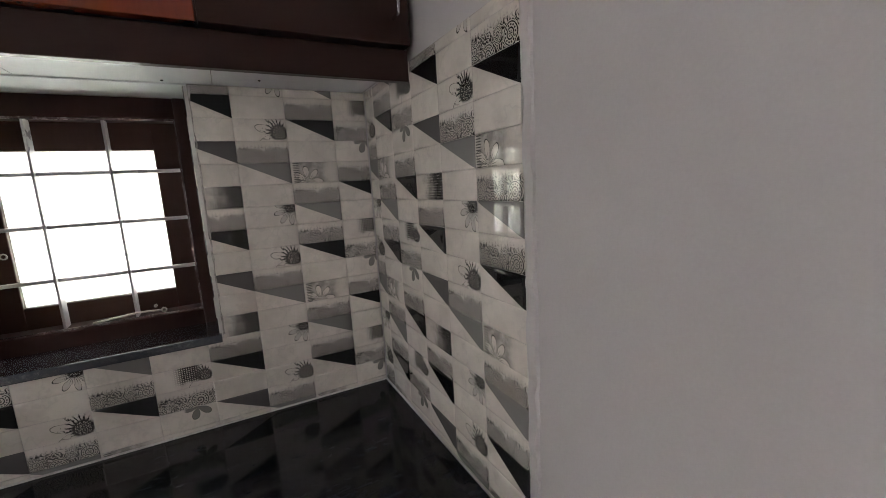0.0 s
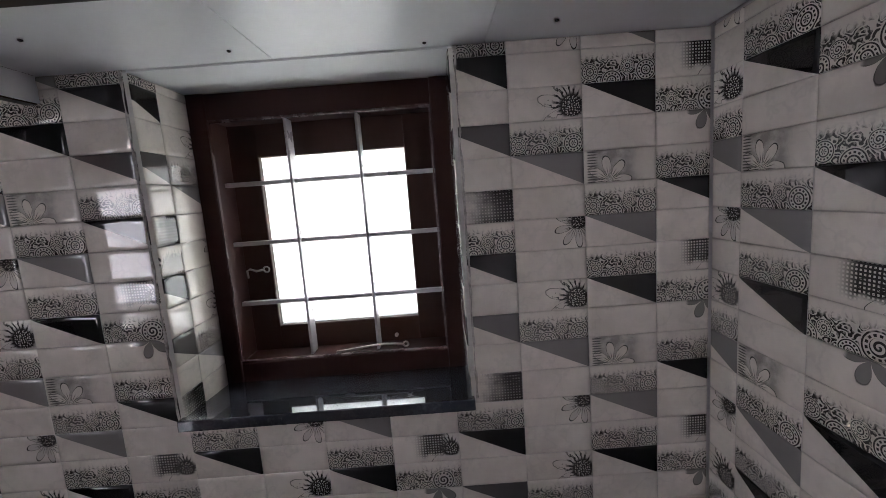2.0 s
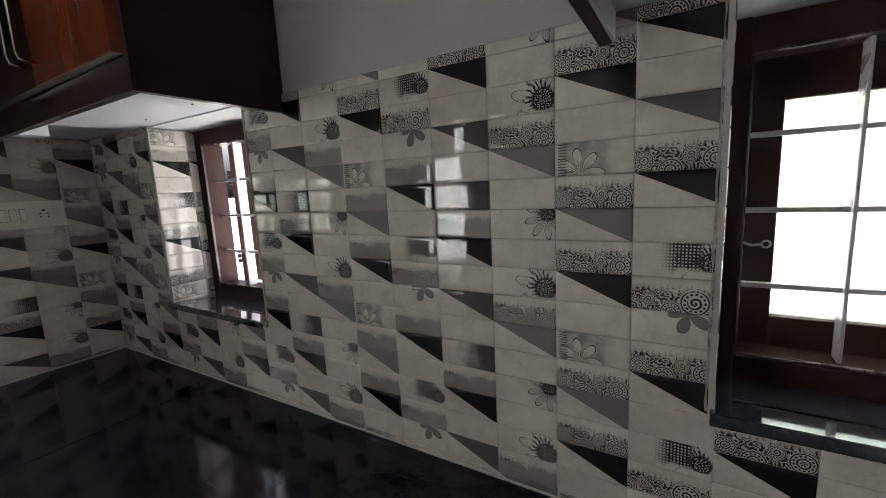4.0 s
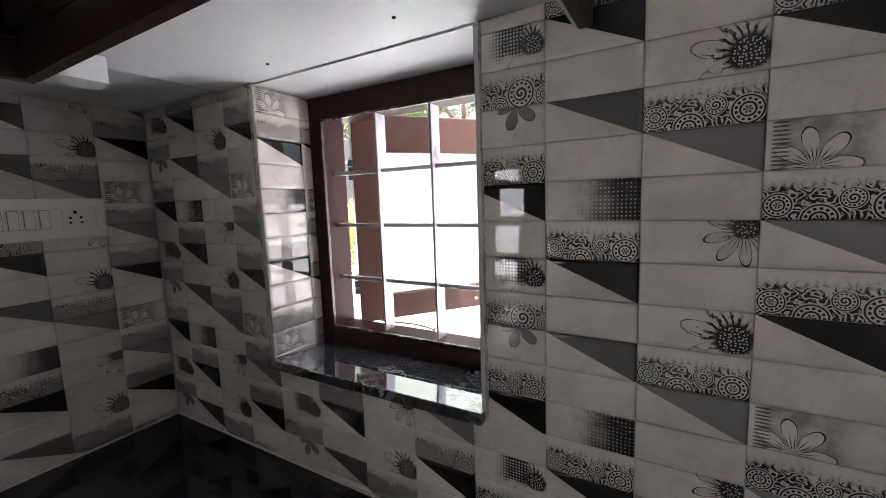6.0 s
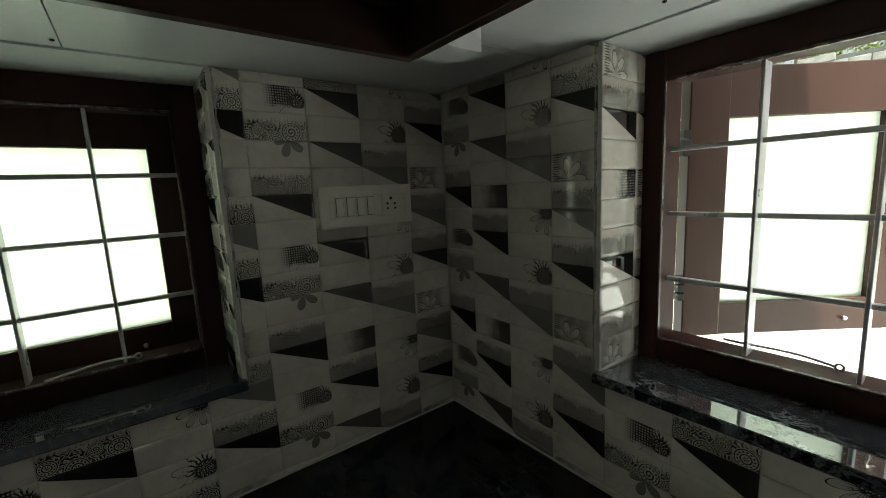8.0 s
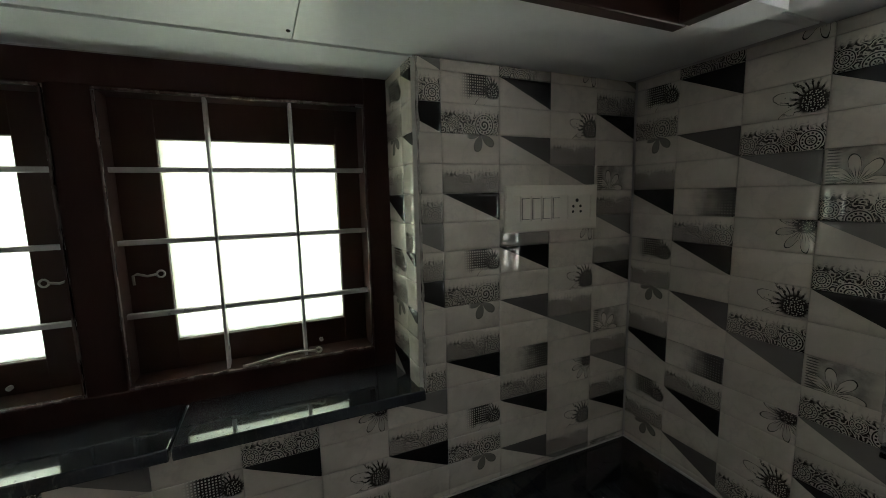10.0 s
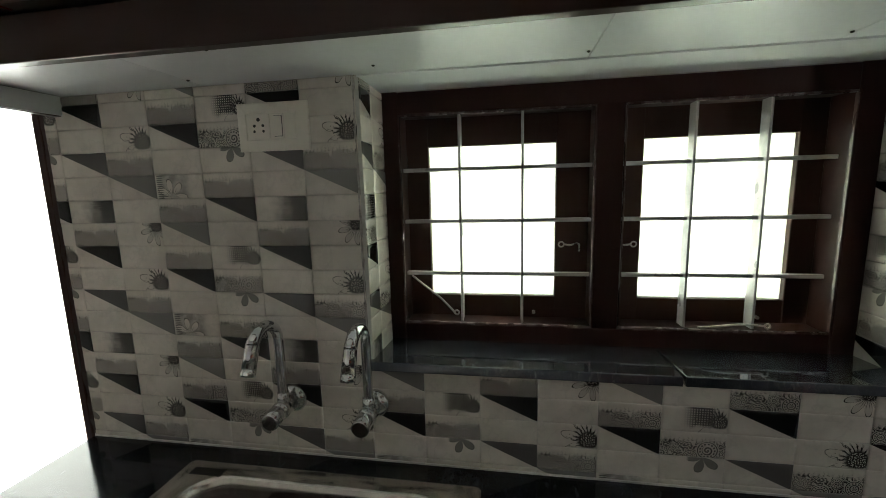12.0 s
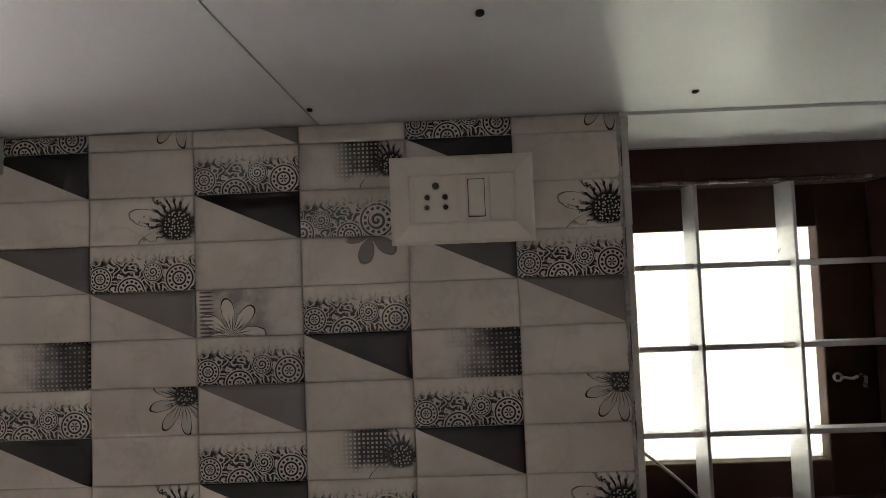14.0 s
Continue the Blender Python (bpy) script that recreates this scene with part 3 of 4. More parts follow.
# door frame at the end of the west wall
door = thing("door_1", Matrix.Identity(4), "open doorway with a dark maroon wooden frame", "door", kind="structure")
for a, b in ((DOOR[0] + 0.001, DOOR[0] + 0.055), (DOOR[1] - 0.022, DOOR[1] - 0.001)):
    jamb = part("jamb", box(a, b, -XC + 0.004, -XC + T + WALL + 0.004, -0.004, 2.078, 0.003, FACE_C), FRAME, door, "dark maroon painted jamb")
    part("hinge", box(b - 0.002, b + 0.004, -XC + 0.001, -XC + 0.03, 1.02, 1.11, 0.001, FACE_C), BLACKMETAL, jamb)
part("head", box(DOOR[0] + 0.056, DOOR[1] - 0.023, -XC + 0.004, -XC + 0.12, 2.02, 2.078, 0.003, FACE_C), FRAME, door)

# ---- worktops, base units ----
worktop_n = tagged(part("worktop", box(XC + 0.62, XA - 0.002, YB - 0.62, YB + 0.004, COUNTER - 0.03, COUNTER, 0.003), GRANITE), "polished black granite worktop below the two small windows", "worktop")
part("edge", box(XC + 0.63, XA - 0.003, YB - 0.634, YB - 0.6205, COUNTER - 0.045, COUNTER - 0.001, 0.004), GRANITE, worktop_n, "rounded granite nosing")
SINK = (-1.93, -2.385, -0.80, -0.175)  # front, back, sides
bm = holed(-1.112, YB + 0.004, XC - 0.004, XC + 0.618, COUNTER - 0.03, COUNTER, [(SINK[2] + 0.015, SINK[3] - 0.015, SINK[1] + 0.015, SINK[0] - 0.015)], Matrix(((0, 0, 1, 0), (1, 0, 0, 0), (0, 1, 0, 0), (0, 0, 0, 1))))
worktop_w = tagged(part("worktop", bm, GRANITE), "polished black granite worktop with an inset sink", "worktop")
part("edge", box(XC + 0.6185, XC + 0.632, -1.112, YB - 0.64, COUNTER - 0.045, COUNTER - 0.001, 0.004), GRANITE, worktop_w, "rounded granite nosing")


def base_unit(m, w):
    u = thing("base_cabinet", m, "dark wooden base cabinet under the worktop", "cabinet", "base cabinets")
    body = part("body", box(0, w, 0.02, 0.56, 0.10, COUNTER - 0.032), WALNUT, u)
    part("plinth", box(0, w, 0.06, 0.56, -0.003, 0.099), WALNUT, u)
    d = part("door", box(0.004, w - 0.004, 0, 0.019, 0.11, COUNTER - 0.04, 0.003), MAHOGANY, u)
    part("handle", tube([(w - 0.05, -0.001, 0.55), (w - 0.05, -0.03, 0.56), (w - 0.05, -0.03, 0.70), (w - 0.05, -0.001, 0.71)], 0.005), CHROME, d)


for k in range(4):
    base_unit(Matrix.Translation((XC + 0.63 + k * 0.53, YB - 0.57, 0)), 0.525)
for k, w in ((0, 0.50), (3, 0.50)):
    base_unit(Matrix.Translation((XC + 0.57, -1.10 + (k > 0) * 0.995, 0)) @ pose(0, 0, 0, 0, 0, 90), w if not k else 0.53)

# ---- sink ----
sink = thing("sink", Matrix.Translation(((SINK[0] + SINK[1]) / 2, (SINK[2] + SINK[3]) / 2, COUNTER)), "stainless steel inset kitchen sink in the granite", "sink")


def sink_mesh(w, h):
    """A rounded bowl that drops from a flat rim; w along x, h along y."""
    bm = bmesh.new()

    def loop(hw, hh, r, z):
        vs = []
        for cx, cy, a0 in ((hw - r, hh - r, 0), (-hw + r, hh - r, 90), (-hw + r, -hh + r, 180), (hw - r, -hh + r, 270)):
            for k in range(7):
                a = radians(a0 + k * 15)
                vs.append(bm.verts.new((cx + r * math.cos(a), cy + r * math.sin(a), z)))
        return vs

    rows = [loop(w / 2, h / 2, 0.012, 0.0005), loop(w / 2, h / 2, 0.012, 0.003), loop(w / 2 - 0.004, h / 2 - 0.004, 0.012, 0.004)]
    rows += [loop(w / 2 - 0.035, h / 2 - 0.045, 0.075, 0.004), loop(w / 2 - 0.040, h / 2 - 0.050, 0.072, 0.001), loop(w / 2 - 0.044, h / 2 - 0.054, 0.07, -0.02)]
    rows += [loop(w / 2 - 0.050, h / 2 - 0.060, 0.068, -0.15), loop(w / 2 - 0.062, h / 2 - 0.072, 0.06, -0.175), loop(w / 2 - 0.10, h / 2 - 0.11, 0.05, -0.185)]
    for a, b in zip(rows, rows[1:]):
        for k in range(28):
            bm.faces.new((a[k], a[(k + 1) % 28], b[(k + 1) % 28], b[k])).smooth = True
    bm.faces.new(rows[-1])
    bmesh.ops.recalc_face_normals(bm, faces=bm.faces)
    for f in bm.faces:
        f.normal_flip() if f.calc_center_median().z < -0.18 and f.normal.z < 0 else None
    return bm


part("bowl", sink_mesh(abs(SINK[0] - SINK[1]), SINK[3] - SINK[2]), STEEL, sink)
part("drain", tube([(0, 0, -0.186), (0, 0, -0.180)], 0.045, 20), CHROME, sink)
part("badge", box(-0.205, -0.185, -0.285, -0.215, 0.0042, 0.0048, 0.0002), BLACKMETAL, sink, "small dark printed badge on the rim")


# ---- taps ----
def wall_tap(y, z, swing, label):
    """A chrome swan-neck tap on the wall: flange, body, lever, neck and spout."""
    t_ = thing("wall_tap", Matrix.Translation((XC, y, z)), label, "tap", "wall taps over the sink")
    part("flange", tube([(0.0, 0, 0), (0.004, 0, 0), (0.010, 0, 0), (0.014, 0, 0)], [0.030, 0.030, 0.026, 0.016], 24), CHROME, t_)
    part("body", tube([(0.012, 0, 0), (0.03, 0, 0), (0.031, 0, 0), (0.056, 0, 0), (0.060, 0, 0), (0.064, 0, 0)], [0.013, 0.013, 0.019, 0.019, 0.016, 0.012], 20), CHROME, t_)
    part("lever", tube([(0.060, 0, 0), (0.065, 0, 0), (0.067, 0, 0), (0.093, 0, -0.003), (0.095, 0, -0.003)], [0.010, 0.017, 0.0175, 0.0175, 0.015], 18), CHROME, t_)
    c, s = math.cos(swing), math.sin(swing)
    NX, NZ, R = 0.040, 0.148, 0.038
    neck = [(NX, 0, 0.012), (NX, 0, 0.03), (NX, 0, 0.09), (NX, 0, NZ)]
    for k in range(1, 13):
        a = math.pi * k / 12 * 0.88
        d = R * (1 - math.cos(a))
        neck.append((NX + d * c, d * s, NZ + R * math.sin(a)))
    part("collar", tube([(NX, 0, 0.012), (NX, 0, 0.034)], [0.0145, 0.0115], 18), CHROME, t_)
    part("neck", tube(neck, [0.0098] * 4 + [0.0098 + 0.0002 * k for k in range(1, 13)], 18), CHROME, t_)
    e, d = Vector(neck[-1]), Vector((math.sin(a) * c, math.sin(a) * s, math.cos(a)))
    part("spout", tube([e - d * 0.002, e, e + d * 0.040], [0.0118, 0.0123, 0.0132], 18), CHROME, t_)
    part("aerator", tube([e + d * 0.039, e + d * 0.0405, e + d * 0.041, e + d * 0.054, e + d * 0.055], [0.0122, 0.0122, 0.0133, 0.0134, 0.0105], 18), CHROME, t_)
    return t_


wall_tap(-0.580, 0.990, radians(-4), "chrome swan-neck wall tap over the sink")
wall_tap(-0.397, 0.990, radians(0), "chrome swan-neck wall tap beside the window sill")


# ---- switch plates ----
def switch_plate(name, u0, u1, z0, z1, label, sockets, switches, blanks):
    face = FACE_C @ Matrix.Translation((0, -XC, 0))
    p = thing(name, Matrix.Identity(4), label, "switch plate")
    bm = bmesh.new()
    ring = []
    for inset, yy in ((0, 0.0), (0.0, -0.004), (0.003, -0.006), (0.020, -0.0095), (0.021, -0.0080)):
        ring.append([bm.verts.new(face @ Vector(q)) for q in ((u0 + inset, yy, z0 + inset), (u1 - inset, yy, z0 + inset), (u1 - inset, yy, z1 - inset), (u0 + inset, yy, z1 - inset))])
    for r0, r1 in zip(ring, ring[1:]):
        for k in range(4):
            side = bm.faces.new((r0[k], r0[(k + 1) % 4], r1[(k + 1) % 4], r1[k]))
            side.material_index = 1 if r0 is ring[0] else 0
    bm.faces.new(ring[-1])
    bmesh.ops.recalc_face_normals(bm, faces=bm.faces)
    part("plate", bm, PLASTIC, p, "cream plastic surround")
    zc = (z0 + z1) / 2
    for a, b in sockets:
        s = part("socket", box(a + 0.0008, b - 0.0008, -0.0100, -0.0070, zc - 0.0235, zc + 0.0235, 0.0008, face), PLASTIC, p)
        c = (a + b) / 2
        for du, dz, r in ((0, 0.0135, 0.0036), (-0.009, 0.002, 0.0028), (0.009, 0.002, 0.0028), (-0.0095, -0.0085, 0.0026), (0.0095, -0.0085, 0.0026)):
            part("pin_hole", tube([face @ Vector((c + du, -0.0106, zc + dz)), face @ Vector((c + du, -0.0095, zc + dz))], r, 12), HOLE, s)
    for a, b in switches:
        s = part("switch", box(a + 0.0008, b - 0.0008, -0.0100, -0.0070, zc - 0.0235, zc + 0.0235, 0.0008, face), PLASTIC, p)
        part("rocker_gap", box(a + 0.0028, b - 0.0028, -0.0104, -0.0102, zc - 0.0195, zc + 0.0195, 0, face), HOLE, s)
        part("rocker", box(a + 0.0036, b - 0.0036, -0.0125, -0.0103, zc - 0.0187, zc + 0.0187, 0.001, face), PLASTIC, s)
    for a, b in blanks:
        part("blank", box(a + 0.0008, b - 0.0008, -0.0100, -0.0070, zc - 0.0235, zc + 0.0235, 0.0008, face), PLASTIC, p)
    return p


switch_plate("switch_plate", -0.647, -0.499, 1.508, 1.599, "cream plastic plate with one socket and one switch", [(-0.623, -0.576)], [(-0.570, -0.547)], [(-0.546, -0.523)])
switch_plate("switch_plate", 0.727, 0.945, 1.345, 1.432, "long cream plastic plate with four switches and a socket", [(0.866, 0.912)], [(0.757 + 0.0235 * k, 0.7795 + 0.0235 * k) for k in range(4)], [])

# ---- wall cabinets ----
FRONT_N, FRONT_W = 0.757, -2.132


def wall_cabinet(name, m, w, depth, doors, ends, label, seams=(), fascia=None):
    """u to the right along the front, y from the front to the wall; the white underside sits above the fascia's lower edge."""
    c = thing(name, m, label, "wall cabinet", "wall cabinets")
    cuts = [0.001, *seams, w - 0.001]
    for a, b in zip(cuts, cuts[1:]):
        part("underside", box(a + 0.0006, b - 0.0006, 0.018, depth, SOFFIT, SOFFIT + 0.018, 0.0006), UNDER, c, "white laminate underside board")
    if fascia:
        part("underside", box(fascia + 0.001, w - 0.001, 0.0005, 0.0175, SOFFIT, SOFFIT + 0.018), UNDER, c, "white laminate filler strip")
    part("fascia", box(0, fascia or w, 0.0, 0.017, 1.598, 1.655, 0.0015), WALNUT, c, "dark wood-grain fascia strip")
    part("body", box(0.001, w - 0.001, 0.002, depth, SOFFIT + 0.019, 2.36), WALNUT, c)
    if "l" in ends:
        part("side_panel", box(-0.017, -0.0005, -0.001, depth, 1.598, 2.36, 0.001), WALNUT, c, "dark brown end panel")
        part("side_lining", box(0.0, 0.004, 0.018, depth - 0.001, 1.600, SOFFIT - 0.001), UNDER, c)
    if "r" in ends:
        part("side_panel", box(w + 0.0005, w + 0.017, -0.001, depth, 1.598, 2.36, 0.001), WALNUT, c, "dark brown end panel")
        part("side_lining", box(w - 0.004, w, 0.018, depth - 0.001, 1.600, SOFFIT - 0.001), UNDER, c)
    for a, b, mat, hx in doors:
        d = part("door", box(a + 0.0015, b - 0.0015, -0.020, -0.001, 1.657, 2.358, 0.0015), mat, c, "glossy wood-grain laminate door")
        part("handle", tube([(hx, -0.020, 1.70), (hx, -0.045, 1.702), (hx, -0.047, 1.715), (hx, -0.047, 1.90), (hx, -0.045, 1.913), (hx, -0.020, 1.915)], 0.0032, 8), CHROME, d, "long thin chrome handle")
    return c


def screw(x, y, z=SOFFIT):
    s = part("screw", tube([(x, y, z + 0.002), (x, y, z - 0.0015), (x, y, z - 0.0025)], [0.0028, 0.0028, 0.0012], 10), BLACKMETAL)
    return tagged(s, "tiny dark screw head in the cabinet underside", "screw", "screws in the undersides")


wall_cabinet("wall_cabinet", Matrix.Translation((-0.686, FRONT_N, 0)), XA + 0.686 - 0.003, YB + T - FRONT_N - 0.003,
                  [(0.0, 0.332, WALNUT, 0.30), (0.332, 0.665, MAHOGANY, 0.36), (0.665, 1.013, WALNUT, 0.98)], "l", "dark brown wall cabinet with a red door above a window", (0.356, 0.676))
c2 = wall_cabinet("wall_cabinet", Matrix.Translation((FRONT_W + 0.002, FRONT_N, 0)), -1.402 - FRONT_W - 0.002, YB + T - FRONT_N - 0.003,
                  [(0.03, 0.385, WALNUT, 0.355), (0.385, 0.733, MAHOGANY, 0.41)], "r", "dark brown and red wall cabinet beside bare wall")
wall_cabinet("wall_cabinet", Matrix.Translation((FRONT_W, -1.062, 0)) @ pose(0, 0, 0, 0, 0, 90), FRONT_N + 1.062 + 0.286, -(XC - T - FRONT_W) - 0.003,
                  [(0.0, 0.34, MAHOGANY, 0.31), (0.34, 0.80, WALNUT, 0.37), (0.80, 1.20, WALNUT, 1.17), (1.20, 1.60, MAHOGANY, 1.23), (1.60, 1.80, WALNUT, 1.62)], "l", "long dark brown wall cabinet over the sink", (0.340, 1.072, 1.443), FRONT_N + 1.062 + 0.016)
for x, y in ((-0.372, 1.011), (-0.10, 1.035), (0.08, 0.99), (-0.58, 0.93)):
    screw(x, y)
for x, y in ((-1.62, 0.98), (-1.90, 1.0)):
    screw(x, y)
for x, y in ((-2.411, 0.374), (-2.408, 0.004), (-2.394, -0.353), (-2.397, -0.716), (-2.258, -0.564)):
    screw(x, y)
part("corner_block", box(0.004, 0.064, 0.019, 0.080, 1.599, SOFFIT - 0.001, 0.001), UNDER, c2, "white wooden corner block")

# ---- outside ----
structure("ground", box(-400, 400, -400, 400, -0.40, -0.30), PAVE, "pale sunlit concrete yard")
structure("pavement", box(-14, 8, YB + 0.27, 7.6, -0.299, -0.18), PAVE, "bright concrete paving outside the windows")
structure("compound_wall", box(-5.4, -5.2, -11.0, -1.0, -0.30, 4.3), EXTWALL, "white limewashed compound wall in the sun")


def leaf_mass(name, label, category, centre, size, count, leaf, mat, seed, kind="stuff"):
    """Many small bent leaves in an uneven volume."""
    r = np.random.RandomState(seed)
    bm = bmesh.new()
    lumps = [(Vector((r.uniform(-1, 1) * size[0], r.uniform(-1, 1) * size[1], r.uniform(-0.6, 1) * size[2])), r.uniform(0.25, 0.6) * min(1.0, 0.25 + size[0] * 0.6)) for _ in range(26)]
    for _ in range(count):
        c, s = lumps[r.randint(len(lumps))]
        d = Vector(r.normal(size=3)).normalized() * s * r.uniform(0.5, 1.0)
        p = Vector(centre) + c + d
        q = Euler(r.uniform(0, 6.28, 3)).to_matrix()
        L, Wd = leaf * r.uniform(0.6, 1.3), leaf * 0.4 * r.uniform(0.7, 1.2)
        vs = [bm.verts.new(p + q @ Vector(a)) for a in ((0, -L / 2, 0), (Wd / 2, 0, 0.12 * L), (0, L / 2, 0), (-Wd / 2, 0, 0.12 * L))]
        bm.faces.new((vs[0], vs[1], vs[2]))
        bm.faces.new((vs[0], vs[2], vs[3]))
    return tagged(part(name, bm, mat), label, category, kind=kind)


for i, x in enumerate((-9.5, -7.2, -5.0, -2.9, -0.8)):
    leaf_mass("hedge", "sunlit yellow-green hedge along the block wall", "hedge", (x, 7.9, 0.55), (1.3, 0.5, 0.75), 6500, 0.085, LEAF, 11 + i)
for i, (x, y, z) in enumerate(((-6.6, 10.9, 4.3), (-4.1, 11.4, 4.2), (-9.8, 10.4, 4.2))):
    tree = thing("tree", Matrix.Translation((x, y, 0)), "leafy green tree behind the block wall", "tree", "trees behind the wall")
    bm = tube([(0, 0, -0.3), (0.1, 0.05, 1.5), (0.0, 0.1, 3.0), (0.2, 0.0, 4.4)], [0.16, 0.13, 0.10, 0.05], 10)
    for k in range(5):
        a = k * 1.3 + i
        add_tube(bm, [(0.05, 0.05, 2.6 + 0.25 * k), (0.6 * math.cos(a), 0.6 * math.sin(a), 3.3 + 0.25 * k), (1.2 * math.cos(a), 1.2 * math.sin(a), 3.7 + 0.3 * k)], [0.06, 0.04, 0.015], 8)
    part("trunk", bm, BARK, tree)
    cr = leaf_mass("crown", "", "", (0, 0, z - 0.2), (1.7, 1.2, 1.1), 7500, 0.13, LEAF2, 40 + i, "")
    cr.parent = tree
for i, (x, y) in enumerate(((-5.6, 1.2), (-5.8, -0.4), (-5.9, 0.4))):
    leaf_mass("bush", "green bush outside the double window", "bush", (x, y, 1.3), (0.5, 0.9, 1.3), 3000, 0.16, LEAF, 70 + i)

# block wall: courses of grey blocks with recessed joints
block_wall = structure("garden_wall", box(-13, 5, 9.03, 9.2, -0.30, 2.47), MORTAR, "grey concrete block wall behind the hedge")
part("coping", box(-13, 5, 8.94, 9.22, 2.471, 2.525, 0.008), PAVE, block_wall, "pale concrete ledge along the wall")
upper_wall = structure("garden_wall", box(-13, 5, 9.43, 9.6, -0.30, 3.17), MORTAR, "weathered upper tier of the block wall, partly overgrown")
bmb = box(-0.118, 0.118, -0.045, 0.05, -0.054, 0.054, 0.009)
me_block = bpy.data.meshes.new("block")
bmb.to_mesh(me_block)
bmb.free()
me_block.materials.append(BLOCK)
rnd = random.Random(5)
for tier, y, z, rows in ((block_wall, 9.0, 1.80, 6), (upper_wall, 9.40, 2.56, 6)):
    for j in range(rows):
        for i in range(24):
            if tier == upper_wall and j == rows - 1 and rnd.random() < 0.35:
                continue
            ob = new("block", me_block)
            ob.matrix_world = pose(-5.1 + 0.245 * i + (0.12 if j % 2 else 0) + rnd.uniform(-0.02, 0.02), y + rnd.uniform(-0.02, 0.02), z + 0.120 * j + rnd.uniform(-0.006, 0.006), 0, rnd.uniform(-1.2, 1.2), rnd.uniform(-2, 2))
            ob.parent = tier
for i, (x, z, w) in enumerate(((-4.2, 2.75, 0.7), (-2.2, 2.72, 0.42), (-1.35, 2.62, 0.35), (-0.2, 2.7, 0.5))):
    leaf_mass("creeper", "sunlit green creeper over the upper tier of the wall", "creeper", (x, 9.32, z), (w, 0.05, 0.10), 330, 0.08, LEAF, 90 + i)

# ---- wall tiles, brick by brick ----
brick_meshes = {}


def brick_mesh(kind, a0, a1, b0, b1):
    key = (kind, round(a0, 4), round(a1, 4), round(b0, 4), round(b1, 4))
    if key not in brick_meshes:
        bm = bmesh.new()
        ring = []
        k = min(1.0, 45 * min(a1 - a0, b1 - b0))
        for ins, y in ((0.0, 0.0), (0.0002, -T + 0.0022), (0.0010 * k, -T + 0.0013), (0.0025 * k, -T + 0.0006), (0.0043 * k, -T + 0.00015), (0.0062 * k, -T), (0.0070 * k, -T)):
            ring.append([bm.verts.new(p) for p in ((a0 + ins, y, b0 + ins), (a1 - ins, y, b0 + ins), (a1 - ins, y, b1 - ins), (a0 + ins, y, b1 - ins))])
        for r0, r1 in zip(ring, ring[1:]):
            for k in range(4):
                side = bm.faces.new((r0[k], r0[(k + 1) % 4], r1[(k + 1) % 4], r1[k]))
                side.material_index = 1 if r0 is ring[0] else 0
                side.smooth = r0 is not ring[0]
        bm.faces.new(ring[-1]).smooth = True
        bmesh.ops.recalc_face_normals(bm, faces=bm.faces)
        me = bpy.data.meshes.new("tile")
        bm.to_mesh(me)
        bm.free()
        me.materials.append(TILE[kind])
        me.materials.append(GROUT)
        brick_meshes[key] = me
    return brick_meshes[key]


tilt = random.Random(9)


def tile_region(parent, face, depth, origin, u0, u1, z0, z1, swap=None, zt=ZT, run=None):
    """Bricks of the printed tile over a rectangle of a wall; origin is the u of a joint after the design's first column."""
    k0, k1 = math.floor((u0 - origin) / BW + 1e-6) + 1, math.ceil((u1 - origin) / BW - 1e-6)
    j0, j1 = math.floor((zt - z1) / BH + 1e-6), math.ceil((zt - z0) / BH - 1e-6)
    for k in range(k0, k1 + 1):
        for j in range(j0, j1):
            ul, zl = origin + (k - 1) * BW, zt - (j + 1) * BH
            a0, a1, b0, b1 = max(u0, ul) - ul, min(u1, ul + BW) - ul, max(z0, zl) - zl, min(z1, zl + BH) - zl
            if a1 - a0 < 0.005 or b1 - b0 < 0.005:
                continue
            kind = run[j % len(run)] if run and k == 1 else DESIGN[(swap(k, j) if swap else k) % 4][j % 6]
            ob = new("tile", brick_mesh(kind, a0, a1, b0, b1))
            ob.matrix_world = face @ pose(ul, depth + T, zl, tilt.gauss(0, 0.22), 0, tilt.gauss(0, 0.18))
            ob.parent = parent


LOW, TOP = 1.07, SOFFIT - 0.001
XB1, YC1, YA1 = 0.02, -0.518, 0.652
tile_region(wall_north, FACE_B, YB, XB1, XC + 0.001, XA - 0.001, COUNTER + 0.003, LOW)
tile_region(wall_north, FACE_B, YB, XB1, W1[1], XA - 0.001, LOW, TOP)
tile_region(wall_north, FACE_B, YB, XB1, W2[1], W1[0], LOW, TOP, lambda k, j: 0 if k == -5 and j < 4 else k)
tile_region(wall_north, FACE_B, YB, XB1, XC + 0.001, W2[0], LOW, TOP)
tile_region(wall_west, FACE_C, -XC, YC1, -1.112, YB - 0.001, COUNTER + 0.003, LOW)
tile_region(wall_west, FACE_C, -XC, YC1, -1.112, WC[0], LOW, TOP)
tile_region(wall_west, FACE_C, -XC, YC1, WC[1], YB - 0.001, LOW, TOP)
tile_region(wall_east, FACE_A, XA, -YA1, -YB + 0.001, -0.427, COUNTER + 0.003, TOP)


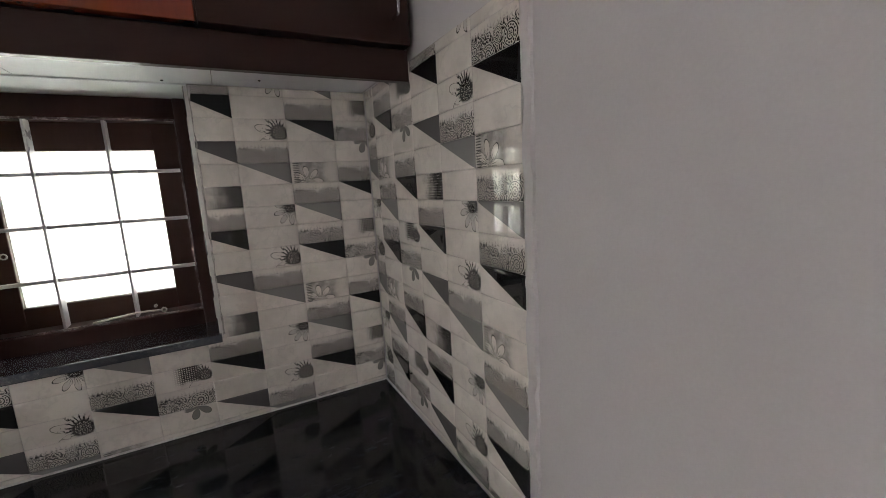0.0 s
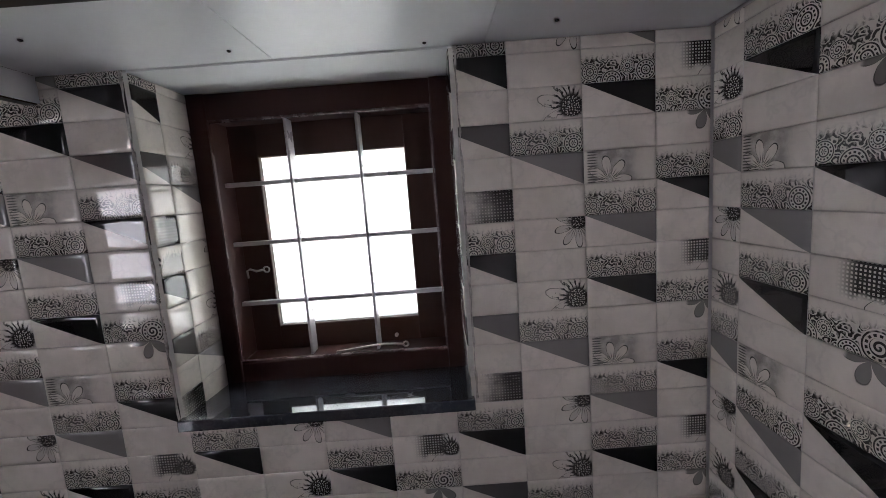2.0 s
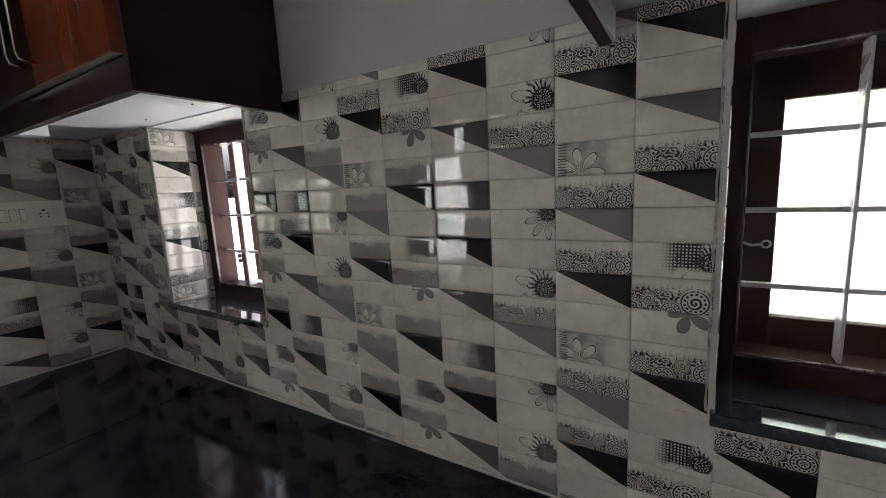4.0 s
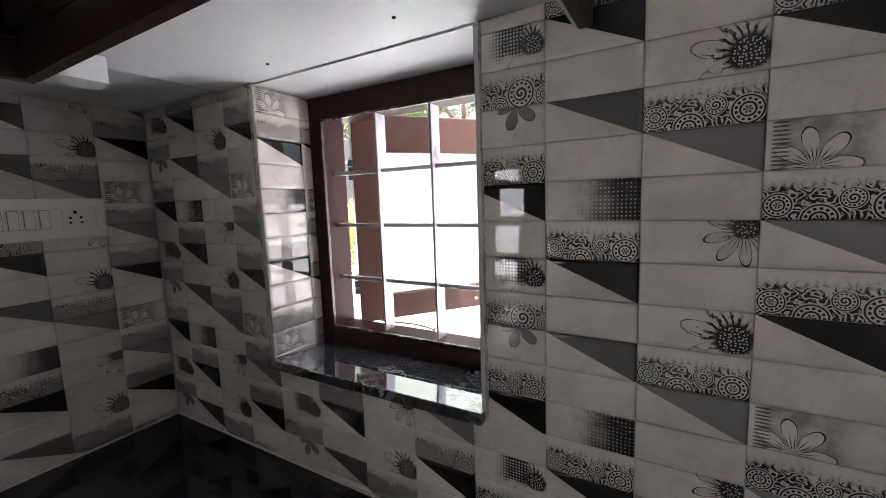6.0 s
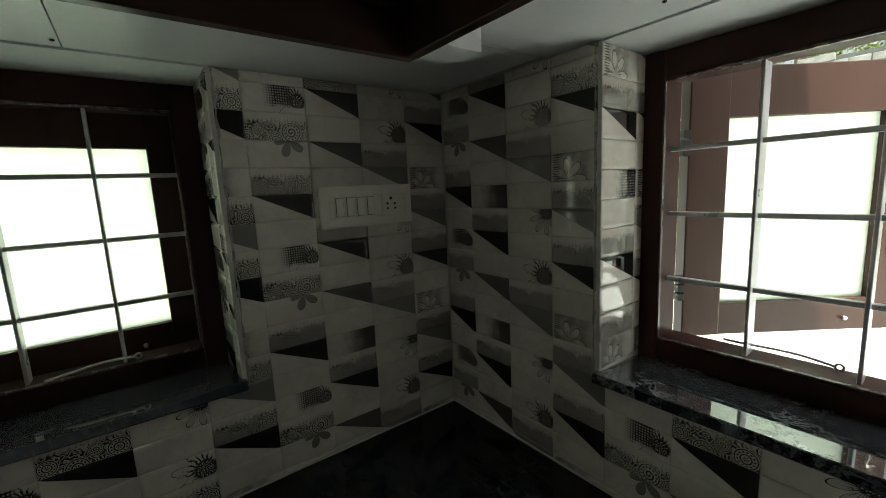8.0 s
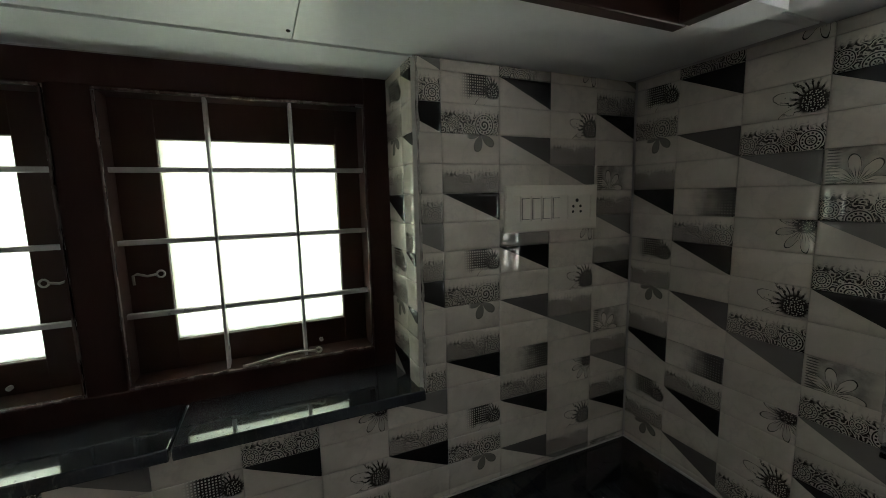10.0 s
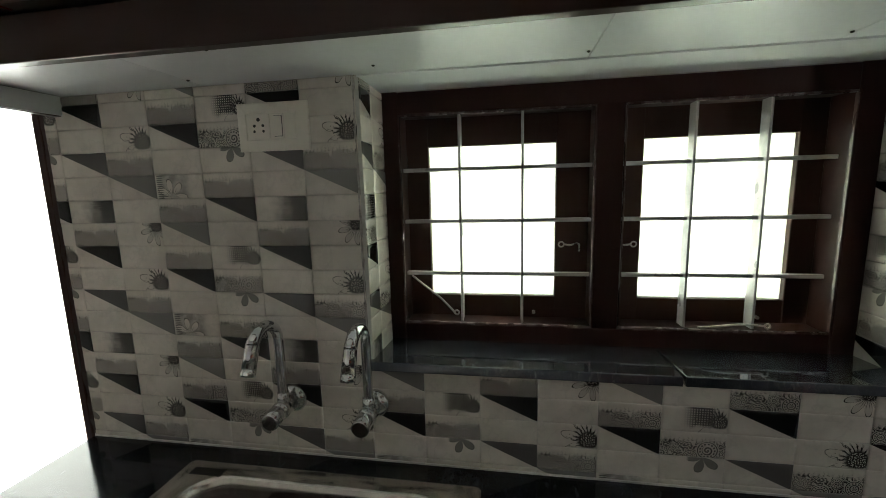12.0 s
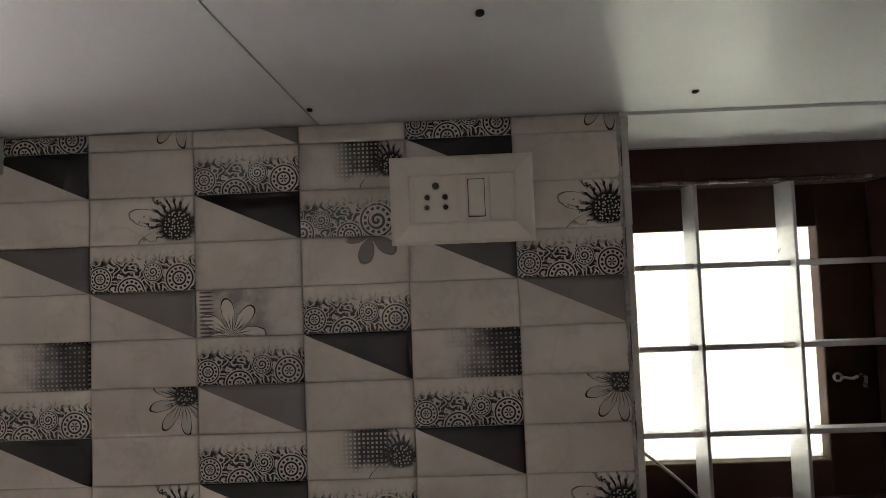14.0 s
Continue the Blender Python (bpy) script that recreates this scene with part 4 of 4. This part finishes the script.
def reveal(parent, face, u, depth, left, shift, zt=ZT, run=None):
    """Tiles on the cheek of a window opening."""
    z0, z1 = SILL - 0.012, HEAD - 0.001
    if left:  # cheek at the opening's left, which faces right
        m = face @ Matrix.Translation((u, depth, 0)) @ pose(0, 0, 0, 0, 0, 90)
        tile_region(parent, m, -T, shift, 0.001, REVEAL - 0.001, z0, z1, None, zt, run)
    else:
        m = face @ Matrix.Translation((u, depth, 0)) @ pose(0, 0, 0, 0, 0, -90)
        tile_region(parent, m, -T, shift, -REVEAL + 0.001, -0.001, z0, z1)


reveal(wall_north, FACE_B, W1[0], YB, True, 0.060)
reveal(wall_north, FACE_B, W1[1], YB, False, 0.0)
reveal(wall_north, FACE_B, W2[0], YB, True, 0.0, HEAD, ("bloom", "scroll", "black", "plain", "halftone", "plain", "scroll", "black", "plain", "scroll", "bloom", "plain"))
reveal(wall_north, FACE_B, W2[1], YB, False, 0.0)
reveal(wall_west, FACE_C, WC[0], -XC, True, 0.06)
reveal(wall_west, FACE_C, WC[1], -XC, False, -0.05 + 0.1125)
# sealant along the worktop
structure("sealant", box(XC + 0.002, XA - 0.002, YB - 0.003, YB - 0.0002, COUNTER + 0.0005, COUNTER + 0.005, 0.0008), SILICONE, "thin white sealant line along the worktop")
structure("sealant", box(XC + 0.0002, XC + 0.003, -1.11, YB - 0.004, COUNTER + 0.0005, COUNTER + 0.005, 0.0008), SILICONE, "thin white sealant line along the worktop")
structure("sealant", box(XA - 0.003, XA - 0.0002, 0.43, YB - 0.004, COUNTER + 0.0005, COUNTER + 0.005, 0.0008), SILICONE, "thin white sealant line along the worktop")


def edge_strip(face, u, y, z0, z1, w, proud, mat, label, seed):
    """A rough, hand-trowelled strip along an edge of the tiling."""
    r = random.Random(seed)
    bm = bmesh.new()
    n = 40
    prev = None
    for k in range(n + 1):
        z = z0 + (z1 - z0) * k / n
        a, b, d = r.uniform(-0.0012, 0.0012), r.uniform(-0.0016, 0.0016), proud * r.uniform(0.5, 1.3)
        ring = [bm.verts.new(face @ Vector(q)) for q in ((u + a, y + 0.004, z), (u + a, y - d, z), (u + w + b, y - d, z), (u + w + b, y + 0.004, z))]
        if prev:
            for i in range(4):
                bm.faces.new((prev[i], prev[(i + 1) % 4], ring[(i + 1) % 4], ring[i]))
        else:
            bm.faces.new(ring)
        prev = ring
    bm.faces.new(prev)
    bmesh.ops.recalc_face_normals(bm, faces=bm.faces)
    return structure("trim", bm, mat, label)


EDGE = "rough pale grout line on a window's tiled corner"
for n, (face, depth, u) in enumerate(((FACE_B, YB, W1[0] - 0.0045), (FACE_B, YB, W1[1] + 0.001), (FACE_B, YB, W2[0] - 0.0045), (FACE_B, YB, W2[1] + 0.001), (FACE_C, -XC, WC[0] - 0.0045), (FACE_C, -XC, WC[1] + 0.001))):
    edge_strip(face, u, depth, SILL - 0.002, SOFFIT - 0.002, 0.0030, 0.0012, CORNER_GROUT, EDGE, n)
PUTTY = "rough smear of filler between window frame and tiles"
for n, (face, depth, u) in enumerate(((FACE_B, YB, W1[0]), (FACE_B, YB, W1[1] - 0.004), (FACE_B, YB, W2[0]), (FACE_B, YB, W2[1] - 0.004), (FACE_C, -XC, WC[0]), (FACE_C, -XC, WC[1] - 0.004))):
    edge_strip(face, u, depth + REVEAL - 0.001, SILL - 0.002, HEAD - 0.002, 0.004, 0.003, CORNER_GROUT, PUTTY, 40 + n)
edge_strip(FACE_A, -0.4265, XA + T, COUNTER + 0.002, 1.66, 0.016, 0.007, PLASTER, "rough plaster band at the end of the tiles", 21)
edge_strip(FACE_C, -1.1235, -XC + T, COUNTER + 0.002, 1.66, 0.011, 0.007, FRAME, "dark painted edge beside the doorway", 22)
